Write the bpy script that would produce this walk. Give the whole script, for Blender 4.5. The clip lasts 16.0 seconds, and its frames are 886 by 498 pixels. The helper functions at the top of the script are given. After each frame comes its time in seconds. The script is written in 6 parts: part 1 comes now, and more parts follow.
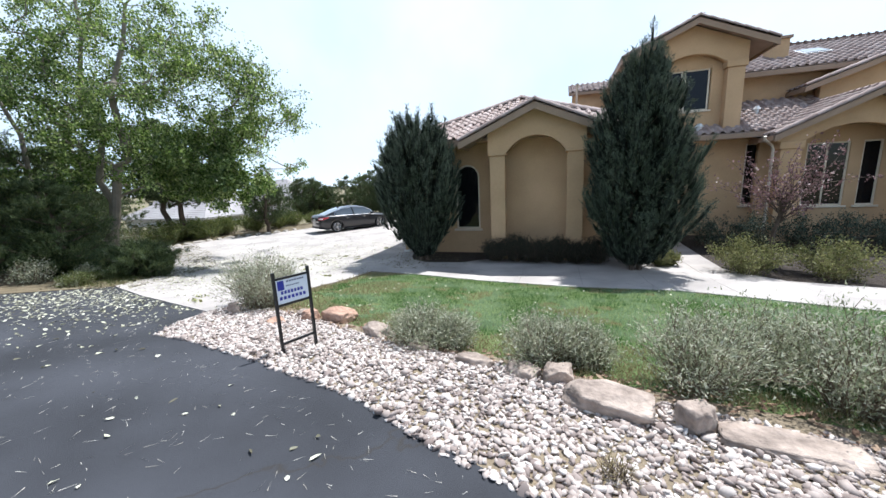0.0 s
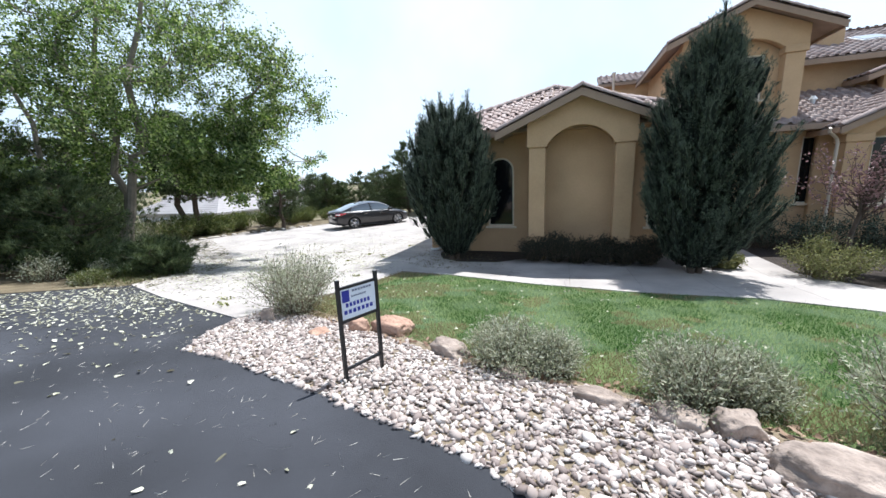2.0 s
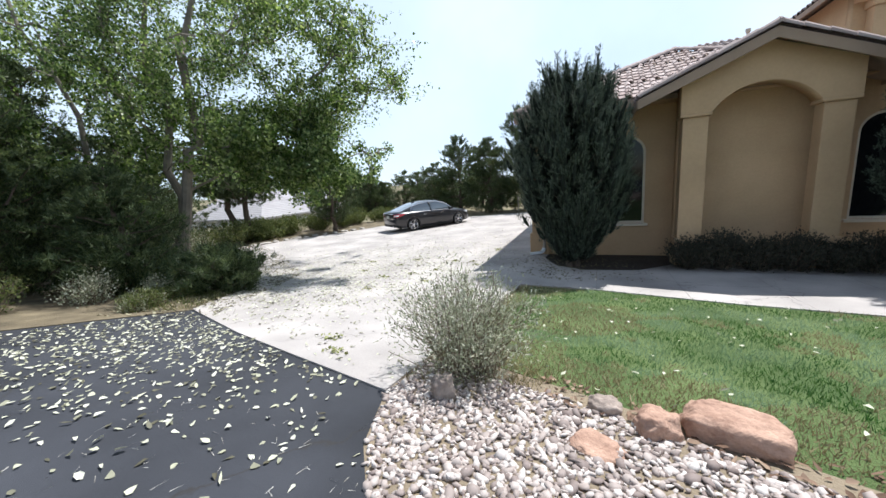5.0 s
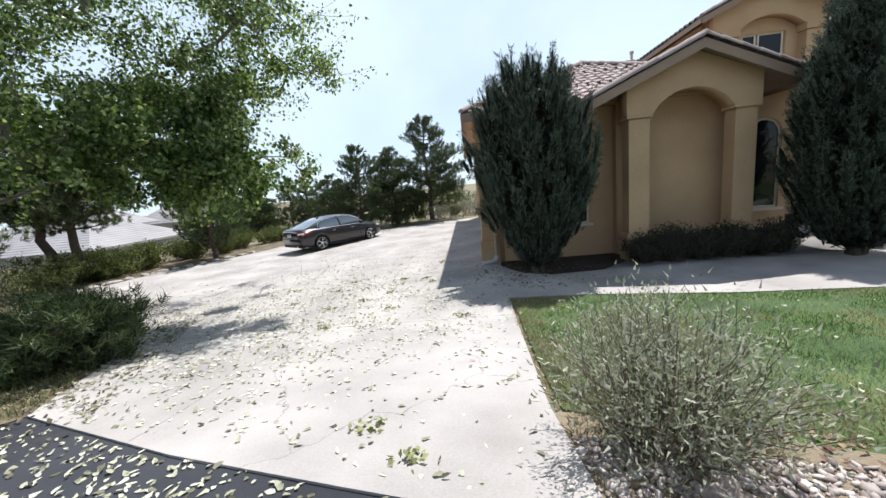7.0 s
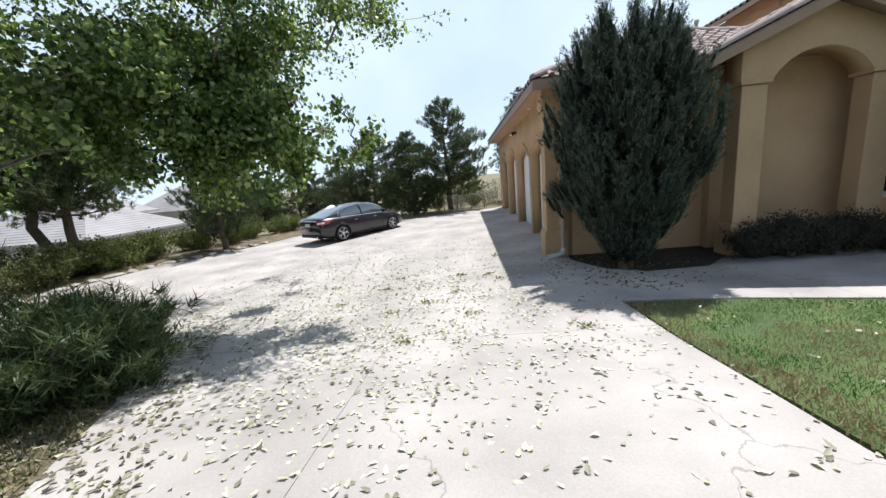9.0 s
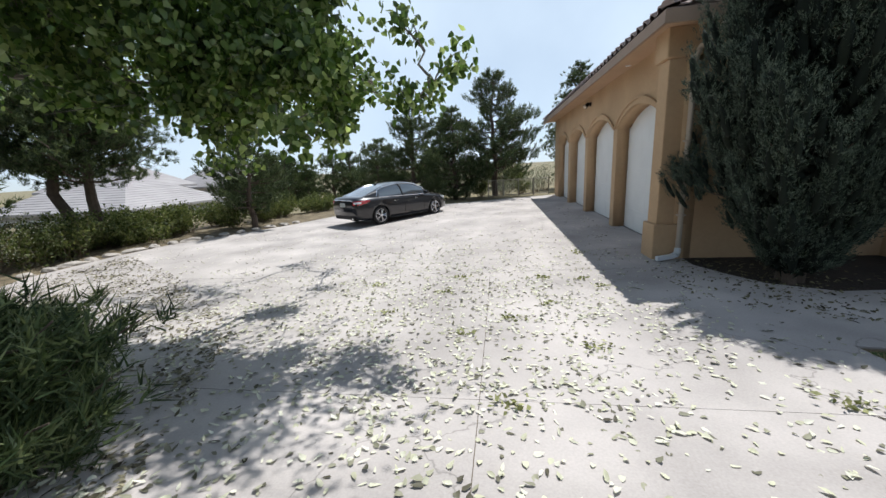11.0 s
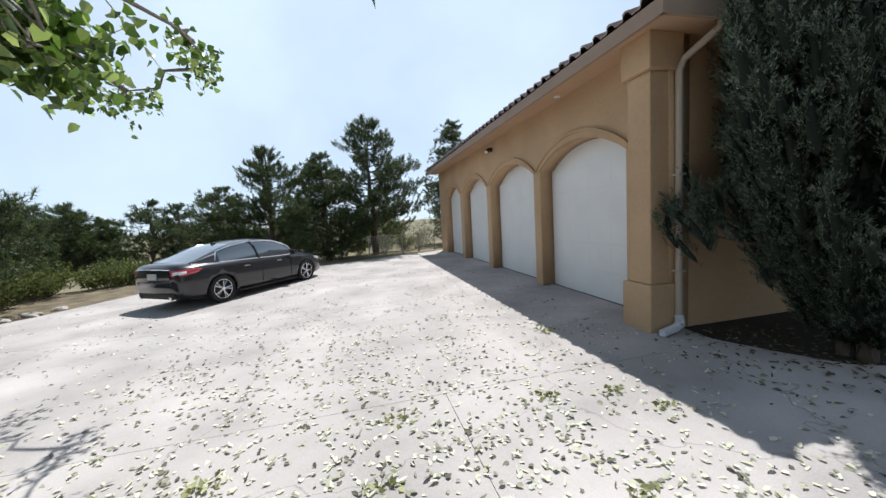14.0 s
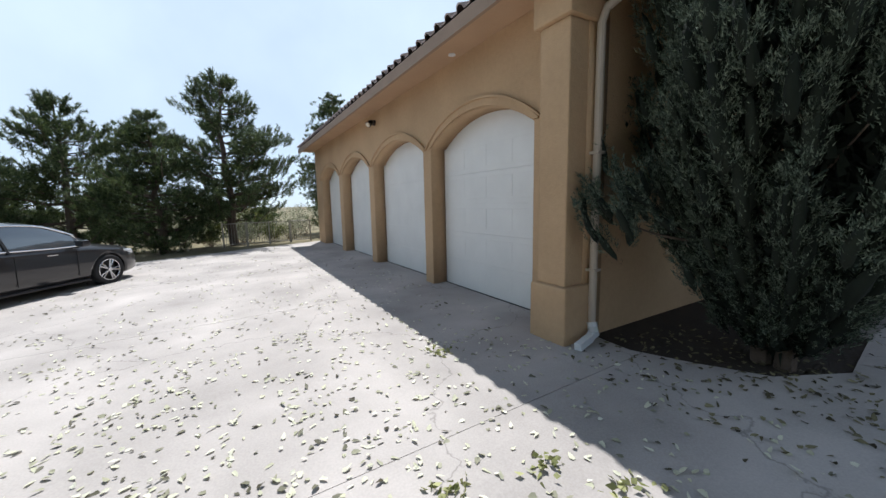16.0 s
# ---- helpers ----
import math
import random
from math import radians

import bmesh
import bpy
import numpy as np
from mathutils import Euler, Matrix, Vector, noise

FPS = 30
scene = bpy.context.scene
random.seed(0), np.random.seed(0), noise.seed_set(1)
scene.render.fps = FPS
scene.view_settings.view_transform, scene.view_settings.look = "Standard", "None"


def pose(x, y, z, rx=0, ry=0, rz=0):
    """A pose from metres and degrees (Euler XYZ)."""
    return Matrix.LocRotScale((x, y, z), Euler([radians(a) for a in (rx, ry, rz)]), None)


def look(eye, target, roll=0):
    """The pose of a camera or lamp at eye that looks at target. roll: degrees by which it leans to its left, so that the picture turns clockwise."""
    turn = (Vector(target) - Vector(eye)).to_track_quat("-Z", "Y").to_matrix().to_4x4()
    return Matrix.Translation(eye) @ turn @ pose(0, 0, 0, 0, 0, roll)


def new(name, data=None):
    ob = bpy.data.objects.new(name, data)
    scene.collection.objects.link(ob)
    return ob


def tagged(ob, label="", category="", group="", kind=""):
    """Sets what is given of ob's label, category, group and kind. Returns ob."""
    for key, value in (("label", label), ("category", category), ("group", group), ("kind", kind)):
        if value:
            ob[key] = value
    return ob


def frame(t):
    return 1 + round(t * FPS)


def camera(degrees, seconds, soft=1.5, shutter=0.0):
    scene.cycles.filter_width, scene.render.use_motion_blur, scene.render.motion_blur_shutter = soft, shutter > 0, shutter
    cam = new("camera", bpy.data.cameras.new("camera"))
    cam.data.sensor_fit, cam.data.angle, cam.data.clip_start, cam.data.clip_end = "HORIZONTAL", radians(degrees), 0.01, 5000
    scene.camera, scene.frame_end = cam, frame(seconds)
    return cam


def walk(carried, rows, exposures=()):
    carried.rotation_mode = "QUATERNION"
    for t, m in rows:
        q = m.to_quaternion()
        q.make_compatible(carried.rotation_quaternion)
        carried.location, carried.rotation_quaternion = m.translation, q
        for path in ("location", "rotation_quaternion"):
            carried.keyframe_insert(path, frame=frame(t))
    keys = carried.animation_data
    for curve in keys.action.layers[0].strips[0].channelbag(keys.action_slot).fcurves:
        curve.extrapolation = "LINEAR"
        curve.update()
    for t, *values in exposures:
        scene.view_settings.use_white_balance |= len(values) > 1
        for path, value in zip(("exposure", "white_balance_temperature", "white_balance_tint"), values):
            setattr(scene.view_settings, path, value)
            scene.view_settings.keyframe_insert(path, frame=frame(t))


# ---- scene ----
cam = camera(102.6, 16.0)
METRES, EYE, TILT, LEAN, TURN = 15.8, 1.5, 0.0, 0.0, 18.1
ROWS = [
    (0.0, 0.0, 0.0, 0.0, -0.51, -10.82, 2.65),
    (0.5, -0.0174, 0.0052, -0.0005, -4.06, -9.16, 5.79),
    (1.0, -0.0303, 0.016, -0.0031, 1.46, -11.09, 3.59),
    (1.5, -0.0409, 0.0339, -0.0028, 4.19, -10.82, 4.83),
    (2.0, -0.053, 0.0508, -0.0049, 0.65, -11.2, 2.31),
    (2.5, -0.0715, 0.072, -0.0071, -3.1, -12.33, 3.37),
    (3.0, -0.0946, 0.0977, -0.0086, 3.08, -10.39, 4.58),
    (3.5, -0.1198, 0.1198, -0.0111, 7.4, -9.21, 4.07),
    (6.0, -0.2564, 0.2366, -0.0199, -3.91, -12.86, 3.37),
    (6.5, -0.2859, 0.2585, -0.021, -11.93, -13.49, 2.24),
    (7.0, -0.3091, 0.2867, -0.0241, -14.31, -10.14, 5.54),
    (7.5, -0.3323, 0.3118, -0.0236, -16.81, -8.1, 4.38),
    (8.0, -0.3526, 0.3364, -0.0237, -18.33, -7.43, 2.85),
    (8.5, -0.3697, 0.3648, -0.0272, -16.26, -9.86, 4.57),
    (11.0, -0.4055, 0.5242, -0.0497, -9.68, -13.11, 3.12),
    (11.5, -0.4082, 0.5597, -0.0518, -8.75, -11.89, 2.58),
    (12.0, -0.4075, 0.5937, -0.0509, -17.08, -9.12, 1.75),
    (12.5, -0.404, 0.6286, -0.054, -16.96, -7.97, 1.96),
    (13.0, -0.4039, 0.6633, -0.0577, -23.53, -6.54, 2.36),
    (13.5, -0.402, 0.6947, -0.06, -31.02, -7.11, 1.64),
    (14.0, -0.3988, 0.7247, -0.0617, -31.2, -5.13, 3.21),
    (14.5, -0.3919, 0.7516, -0.0654, -36.83, -3.49, 1.82),
    (15.0, -0.3767, 0.7714, -0.065, -40.25, -3.89, -0.01),
    (15.5, -0.355, 0.7862, -0.0648, -39.87, -4.56, -0.05),
    (16.0, -0.3306, 0.7961, -0.0692, -48.99, -7.41, 1.18),
]
EXPOSURES = [(0, 0.68, 5980, 9), (3.5, 0.70, 6020, 9), (6, 0.43, 6130, 9), (8.5, 0.43, 6200, 9), (11, 0.19, 6180, 9), (13.5, 0.25, 6120, 9), (16, 0.28, 6080, 9)]
walk(cam, [(t, pose(0, 0, EYE, TILT, LEAN, TURN) @ pose(METRES * x, METRES * y, METRES * z, 90 + pitch, roll, yaw)) for t, x, y, z, yaw, pitch, roll in ROWS], EXPOSURES)

# ---- world, sun ----
SUN = Vector((0.84, 1.78, 4.07)).normalized()
world = bpy.data.worlds.new("world")
scene.world = world
world.use_nodes = True
wn = world.node_tree
sky = wn.nodes.new("ShaderNodeTexSky")
sky.sky_type = "NISHITA"
sky.sun_disc = False
sky.sun_elevation = math.asin(SUN.z)
sky.sun_rotation = math.atan2(SUN.x, SUN.y)
sky.altitude = 2000
sky.air_density, sky.dust_density = 1.0, 1.0
back = wn.nodes["Background"]
back.inputs["Strength"].default_value = 0.075
# thin high haze over the blue
haze = wn.nodes.new("ShaderNodeMix")
haze.data_type = "RGBA"
cloud = wn.nodes.new("ShaderNodeTexNoise")
cloud.inputs["Scale"].default_value, cloud.inputs["Detail"].default_value = 2.2, 6
spread = wn.nodes.new("ShaderNodeMapRange")
spread.inputs["From Min"].default_value, spread.inputs["From Max"].default_value = 0.35, 0.75
spread.inputs["To Min"].default_value, spread.inputs["To Max"].default_value = 0.68, 0.98
wn.links.new(cloud.outputs["Fac"], spread.inputs["Value"])
# the haze scatters forward and lies low: thickest on the sun's side, thin opposite and overhead
sky_dir = wn.nodes.new("ShaderNodeTexCoord")
toward = wn.nodes.new("ShaderNodeVectorMath")
toward.operation = "DOT_PRODUCT"
toward.inputs[1].default_value = SUN
wn.links.new(sky_dir.outputs["Generated"], toward.inputs[0])
glow = wn.nodes.new("ShaderNodeMapRange")
glow.inputs["From Min"].default_value, glow.inputs["From Max"].default_value = -0.25, 0.15
glow.inputs["To Min"].default_value, glow.inputs["To Max"].default_value = 0.05, 1.0
wn.links.new(toward.outputs["Value"], glow.inputs["Value"])
amount = wn.nodes.new("ShaderNodeMath")
amount.operation = "MULTIPLY"
wn.links.new(spread.outputs[0], amount.inputs[0])
wn.links.new(glow.outputs[0], amount.inputs[1])
height = wn.nodes.new("ShaderNodeSeparateXYZ")
wn.links.new(sky_dir.outputs["Generated"], height.inputs[0])
lying = wn.nodes.new("ShaderNodeMapRange")
lying.inputs["From Min"].default_value, lying.inputs["From Max"].default_value = 0.5, 0.85
lying.inputs["To Min"].default_value, lying.inputs["To Max"].default_value = 1.0, 0.15
wn.links.new(height.outputs["Z"], lying.inputs["Value"])
low_haze = wn.nodes.new("ShaderNodeMath")
low_haze.operation = "MULTIPLY"
wn.links.new(amount.outputs[0], low_haze.inputs[0])
wn.links.new(lying.outputs[0], low_haze.inputs[1])
wn.links.new(low_haze.outputs[0], haze.inputs["Factor"])
wn.links.new(sky.outputs[0], haze.inputs["A"])
haze.inputs["B"].default_value = (9.5, 11.0, 12.5, 1)
wn.links.new(haze.outputs["Result"], back.inputs["Color"])
sun_lamp = bpy.data.lights.new("sun", "SUN")
sun_lamp.energy, sun_lamp.angle, sun_lamp.color = 4.8, radians(0.53), (1.0, 0.965, 0.91)
sun = new("sun", sun_lamp)
sun.matrix_world = look(SUN * 60, (0, 0, 0))


# ---- materials ----
def mat(name, base, rough=0.8, metal=0.0, var=0.25, scale=6.0, fine=60.0, bump=0.3, bump_scale=None, tint=None, spec=0.4, dist=0.01):
    """A surface with stains at a large scale, grain at a fine one and relief."""
    m = bpy.data.materials.new(name)
    m.use_nodes = True
    nt = m.node_tree
    N, L = nt.nodes, nt.links
    bsdf = N["Principled BSDF"]
    co = N.new("ShaderNodeTexCoord")
    big, small = N.new("ShaderNodeTexNoise"), N.new("ShaderNodeTexNoise")
    big.inputs["Scale"].default_value, big.inputs["Detail"].default_value = scale, 5
    small.inputs["Scale"].default_value, small.inputs["Detail"].default_value = fine, 4
    for n in (big, small):
        L.new(co.outputs["Object"], n.inputs["Vector"])
    ramp = N.new("ShaderNodeMix")
    ramp.data_type = "RGBA"
    dark = [c * (1 - var) for c in base]
    light = [min(1, c * (1 + var * 0.7)) for c in (tint or base)]
    ramp.inputs["A"].default_value, ramp.inputs["B"].default_value = (*dark, 1), (*light, 1)
    mixn = N.new("ShaderNodeMath")
    mixn.operation = "MULTIPLY_ADD"
    L.new(small.outputs["Fac"], mixn.inputs[0])
    mixn.inputs[1].default_value = 0.5
    half = N.new("ShaderNodeMath")
    half.operation = "MULTIPLY_ADD"
    L.new(big.outputs["Fac"], half.inputs[0])
    half.inputs[1].default_value, half.inputs[2].default_value = 1.6, -0.55
    L.new(half.outputs[0], mixn.inputs[2])
    L.new(mixn.outputs[0], ramp.inputs["Factor"])
    L.new(ramp.outputs["Result"], bsdf.inputs["Base Color"])
    bsdf.inputs["Roughness"].default_value, bsdf.inputs["Metallic"].default_value = rough, metal
    bsdf.inputs["Specular IOR Level"].default_value = spec
    if bump:
        b = N.new("ShaderNodeBump")
        b.inputs["Strength"].default_value, b.inputs["Distance"].default_value = bump, dist
        if bump_scale:
            extra = N.new("ShaderNodeTexNoise")
            extra.inputs["Scale"].default_value, extra.inputs["Detail"].default_value = bump_scale, 5
            L.new(co.outputs["Object"], extra.inputs["Vector"])
            L.new(extra.outputs["Fac"], b.inputs["Height"])
        else:
            L.new(small.outputs["Fac"], b.inputs["Height"])
        L.new(b.outputs["Normal"], bsdf.inputs["Normal"])
    return m


def varied(name, a, b, rough=0.7, island=True, translucent=0.0, mid=None, spec=0.3, patch=None, through_gain=None):
    """A surface whose pieces differ in colour, leaf by leaf or object by object."""
    m = bpy.data.materials.new(name)
    m.use_nodes = True
    nt = m.node_tree
    N, L = nt.nodes, nt.links
    bsdf = N["Principled BSDF"]
    if island:
        src = N.new("ShaderNodeNewGeometry").outputs["Random Per Island"]
    else:
        src = N.new("ShaderNodeObjectInfo").outputs["Random"]
    ramp = N.new("ShaderNodeValToRGB")
    ramp.color_ramp.elements[0].color, ramp.color_ramp.elements[1].color = (*a, 1), (*b, 1)
    if mid:
        e = ramp.color_ramp.elements.new(0.5)
        e.color = (*mid, 1)
    L.new(src, ramp.inputs[0])
    co = N.new("ShaderNodeTexCoord")
    n = N.new("ShaderNodeTexNoise")
    n.inputs["Scale"].default_value, n.inputs["Detail"].default_value = 25, 4
    L.new(co.outputs["Object"], n.inputs["Vector"])
    mul = N.new("ShaderNodeMix")
    mul.data_type, mul.blend_type = "RGBA", "MULTIPLY"
    mul.inputs["Factor"].default_value = 0.35
    L.new(ramp.outputs[0], mul.inputs["A"])
    L.new(n.outputs["Fac"], mul.inputs["B"])
    if patch:
        wide = N.new("ShaderNodeTexNoise")
        wide.inputs["Scale"].default_value, wide.inputs["Detail"].default_value = patch[0], 6
        L.new(co.outputs["Object"], wide.inputs["Vector"])
        reach = N.new("ShaderNodeMapRange")
        reach.inputs["From Min"].default_value, reach.inputs["From Max"].default_value = 0.46, 0.60
        L.new(wide.outputs["Fac"], reach.inputs["Value"])
        two = N.new("ShaderNodeMix")
        two.data_type = "RGBA"
        two.inputs["B"].default_value = (*patch[1], 1)
        share = N.new("ShaderNodeMath")
        share.operation = "MULTIPLY"
        share.inputs[1].default_value = 0.8
        L.new(reach.outputs[0], share.inputs[0])
        L.new(share.outputs[0], two.inputs["Factor"])
        L.new(mul.outputs["Result"], two.inputs["A"])
        mul = two
    L.new(mul.outputs["Result"], bsdf.inputs["Base Color"])
    bsdf.inputs["Roughness"].default_value = rough
    bsdf.inputs["Specular IOR Level"].default_value = spec
    if translucent:
        t = N.new("ShaderNodeBsdfTranslucent")
        L.new(mul.outputs["Result"], t.inputs["Color"])
        if through_gain:
            gain = N.new("ShaderNodeMix")
            gain.data_type, gain.blend_type = "RGBA", "MULTIPLY"
            gain.inputs["Factor"].default_value = 1.0
            gain.inputs["B"].default_value = (*through_gain, 1)
            L.new(mul.outputs["Result"], gain.inputs["A"])
            L.new(gain.outputs["Result"], t.inputs["Color"])
        add = N.new("ShaderNodeMixShader")
        add.inputs[0].default_value = translucent
        L.new(bsdf.outputs[0], add.inputs[1])
        L.new(t.outputs[0], add.inputs[2])
        L.new(add.outputs[0], N["Material Output"].inputs["Surface"])
    return m


def plain(name, base, rough=0.5, metal=0.0, spec=0.5, coat=0.0):
    m = bpy.data.materials.new(name)
    m.use_nodes = True
    b = m.node_tree.nodes["Principled BSDF"]
    b.inputs["Base Color"].default_value = (*base, 1)
    b.inputs["Roughness"].default_value, b.inputs["Metallic"].default_value = rough, metal
    b.inputs["Specular IOR Level"].default_value, b.inputs["Coat Weight"].default_value = spec, coat
    return m


STUCCO = mat("stucco", (0.51, 0.348, 0.205), 0.92, var=0.13, scale=0.8, fine=18, bump=0.5, bump_scale=45, tint=(0.57, 0.39, 0.235), spec=0.2, dist=0.012)
FASCIA = mat("fascia_paint", (0.33, 0.235, 0.17), 0.7, var=0.12, scale=3, fine=40, bump=0.1)
SOFFIT = mat("soffit_stucco", (0.52, 0.35, 0.22), 0.9, var=0.1, scale=1.5, fine=30, bump=0.3, bump_scale=50)
WHITE = mat("door_paint", (0.80, 0.79, 0.76), 0.5, var=0.06, scale=2, fine=50, bump=0.06)
TRIM = mat("window_trim", (0.70, 0.62, 0.50), 0.6, var=0.08, scale=4, fine=60, bump=0.1)
TILE = varied("roof_tile", (0.36, 0.27, 0.245), (0.54, 0.44, 0.41), 0.8, island=False, mid=(0.44, 0.345, 0.315))
TILE_REST = varied("roof_tile_rest", (0.36, 0.27, 0.245), (0.54, 0.44, 0.41), 0.8, island=True, mid=(0.44, 0.345, 0.315))
ROOF = mat("roof_underlay", (0.34, 0.26, 0.21), 0.9, var=0.2, scale=3, fine=30)
CONCRETE = mat("concrete", (0.400, 0.364, 0.342), 0.88, var=0.34, scale=0.8, fine=70, bump=0.25, bump_scale=120, tint=(0.45, 0.412, 0.388), dist=0.004)


def add_cracks(m, scale, width, shade):
    """Thin wandering cracks in a paved surface."""
    N, L = m.node_tree.nodes, m.node_tree.links
    bsdf = N["Principled BSDF"]
    old = bsdf.inputs["Base Color"].links[0].from_socket
    co, wob, cell = N.new("ShaderNodeTexCoord"), N.new("ShaderNodeTexNoise"), N.new("ShaderNodeTexVoronoi")
    wob.inputs["Scale"].default_value, wob.inputs["Detail"].default_value = 1.6, 6
    L.new(co.outputs["Object"], wob.inputs["Vector"])
    add = N.new("ShaderNodeVectorMath")
    add.operation = "MULTIPLY_ADD"
    L.new(wob.outputs["Color"], add.inputs[0])
    add.inputs[1].default_value = (0.9, 0.9, 0.9)
    L.new(co.outputs["Object"], add.inputs[2])
    cell.feature, cell.inputs["Scale"].default_value = "DISTANCE_TO_EDGE", scale
    L.new(add.outputs[0], cell.inputs["Vector"])
    near = N.new("ShaderNodeMapRange")
    near.inputs["From Min"].default_value, near.inputs["From Max"].default_value = 0.0, width
    near.inputs["To Min"].default_value, near.inputs["To Max"].default_value = shade, 0.0
    L.new(cell.outputs["Distance"], near.inputs["Value"])
    mix = N.new("ShaderNodeMix")
    mix.data_type = "RGBA"
    mix.inputs["B"].default_value = (0.03, 0.026, 0.022, 1)
    L.new(near.outputs[0], mix.inputs["Factor"])
    L.new(old, mix.inputs["A"])
    L.new(mix.outputs["Result"], bsdf.inputs["Base Color"])


add_cracks(CONCRETE, 0.28, 0.003, 0.4)
ASPHALT = mat("asphalt", (0.027, 0.029, 0.036), 0.86, var=0.6, scale=0.75, fine=220, bump=0.6, bump_scale=260, tint=(0.045, 0.047, 0.056), dist=0.006)
add_cracks(ASPHALT, 0.22, 0.0035, 0.8)
EARTH = mat("earth", (0.24, 0.19, 0.13), 0.95, var=0.35, scale=1.2, fine=40, bump=0.8, bump_scale=30, dist=0.03)
DRYLAND = mat("dry_grassland", (0.17, 0.155, 0.085), 0.95, var=0.4, scale=0.35, fine=8, bump=0.8, bump_scale=12, tint=(0.22, 0.185, 0.11), dist=0.05)
LITTER = mat("leaf_litter", (0.12, 0.095, 0.06), 0.95, var=0.5, scale=2.5, fine=50, bump=1.0, bump_scale=40, tint=(0.20, 0.16, 0.10), dist=0.03)
MULCH = mat("dark_mulch", (0.045, 0.034, 0.027), 0.95, var=0.4, scale=3, fine=60, bump=1.0, bump_scale=50, dist=0.03)
TURF = mat("turf_soil", (0.075, 0.14, 0.035), 0.95, var=0.35, scale=1.0, fine=60, bump=0.9, bump_scale=70, tint=(0.13, 0.17, 0.06), dist=0.03)
GLASS_DARK = plain("window_glass", (0.008, 0.009, 0.011), 0.05, spec=0.35)
STEEL = plain("painted_downspout", (0.50, 0.42, 0.34), 0.45)
BLACK = plain("black_paint", (0.012, 0.012, 0.014), 0.4)
SPOUT = plain("white_gutter_metal", (0.72, 0.74, 0.76), 0.35)


# ---- building blocks ----
def mesh_of(bm, name):
    me = bpy.data.meshes.new(name)
    bm.to_mesh(me)
    bm.free()
    return me


def part(name, bm, material, parent=None, label=""):
    """Links a bmesh, or a mesh, as one object under its parent."""
    me = mesh_of(bm, name) if isinstance(bm, bmesh.types.BMesh) else bm
    if material and not me.materials:
        me.materials.append(material)
    ob = new(name, me)
    ob.parent = parent
    if label:
        tagged(ob, label)
    return ob


def thing(name, label, category, at=None, group="", kind=""):
    ob = tagged(new(name), label, category, group, kind)
    if at is not None:
        ob.matrix_world = at
    return ob


def box(lo, hi, bevel=0.0, bm=None):
    bm = bm or bmesh.new()
    made = bmesh.ops.create_cube(bm, size=1)["verts"]
    lo, hi = Vector(lo), Vector(hi)
    for v in made:
        v.co = Vector(((v.co[i] + 0.5) * (hi[i] - lo[i]) + lo[i] for i in range(3)))
    if bevel:
        bmesh.ops.bevel(bm, geom=list({e for v in made for e in v.link_edges}), offset=bevel, segments=2, affect="EDGES", profile=0.6)
    return bm


def arc(cx, cz, rx, rz, a0, a1, n):
    return [(cx + rx * math.cos(a0 + (a1 - a0) * i / n), cz + rz * math.sin(a0 + (a1 - a0) * i / n)) for i in range(n + 1)]


def arch(u0, u1, v0, spring, rise, n=16):
    """An opening's outline: upright sides and a segmental or half-round head."""
    c = (u0 + u1) / 2
    w = (u1 - u0) / 2
    if rise >= w * 0.98:
        top = arc(c, spring, w, rise, 0, math.pi, n)
    else:
        r = (w * w + rise * rise) / (2 * rise)
        a = math.asin(w / r)
        top = [(c + r * math.sin(a - 2 * a * i / n), spring + rise - r + r * math.cos(a - 2 * a * i / n)) for i in range(n + 1)]
    return [(u0, v0), (u1, v0)] + top


def slab(name, loops, depth, plane, bevel=0.0):
    """A flat plate with holes: loops in (u, v), the first outside; plane takes (u, v, w) to the world, w from 0 to depth."""
    cu = bpy.data.curves.new(name, "CURVE")
    cu.dimensions, cu.fill_mode, cu.extrude = "2D", "BOTH", depth / 2
    if bevel:
        cu.bevel_depth, cu.bevel_resolution, cu.offset = bevel, 1, -bevel
        cu.extrude = depth / 2 - bevel
    for loop in loops:
        sp = cu.splines.new("POLY")
        sp.points.add(len(loop) - 1)
        for p, (u, v) in zip(sp.points, loop):
            p.co = (u, v, 0, 1)
        sp.use_cyclic_u = True
    tmp = bpy.data.objects.new(name, cu)
    me = bpy.data.meshes.new_from_object(tmp)
    bpy.data.objects.remove(tmp)
    bpy.data.curves.remove(cu)
    for v in me.vertices:
        v.co = plane(v.co.x, v.co.y, v.co.z + depth / 2)
    bm = bmesh.new()
    bm.from_mesh(me)
    bpy.data.meshes.remove(me)
    bmesh.ops.remove_doubles(bm, verts=bm.verts, dist=0.0005)
    bmesh.ops.recalc_face_normals(bm, faces=bm.faces)
    return bm


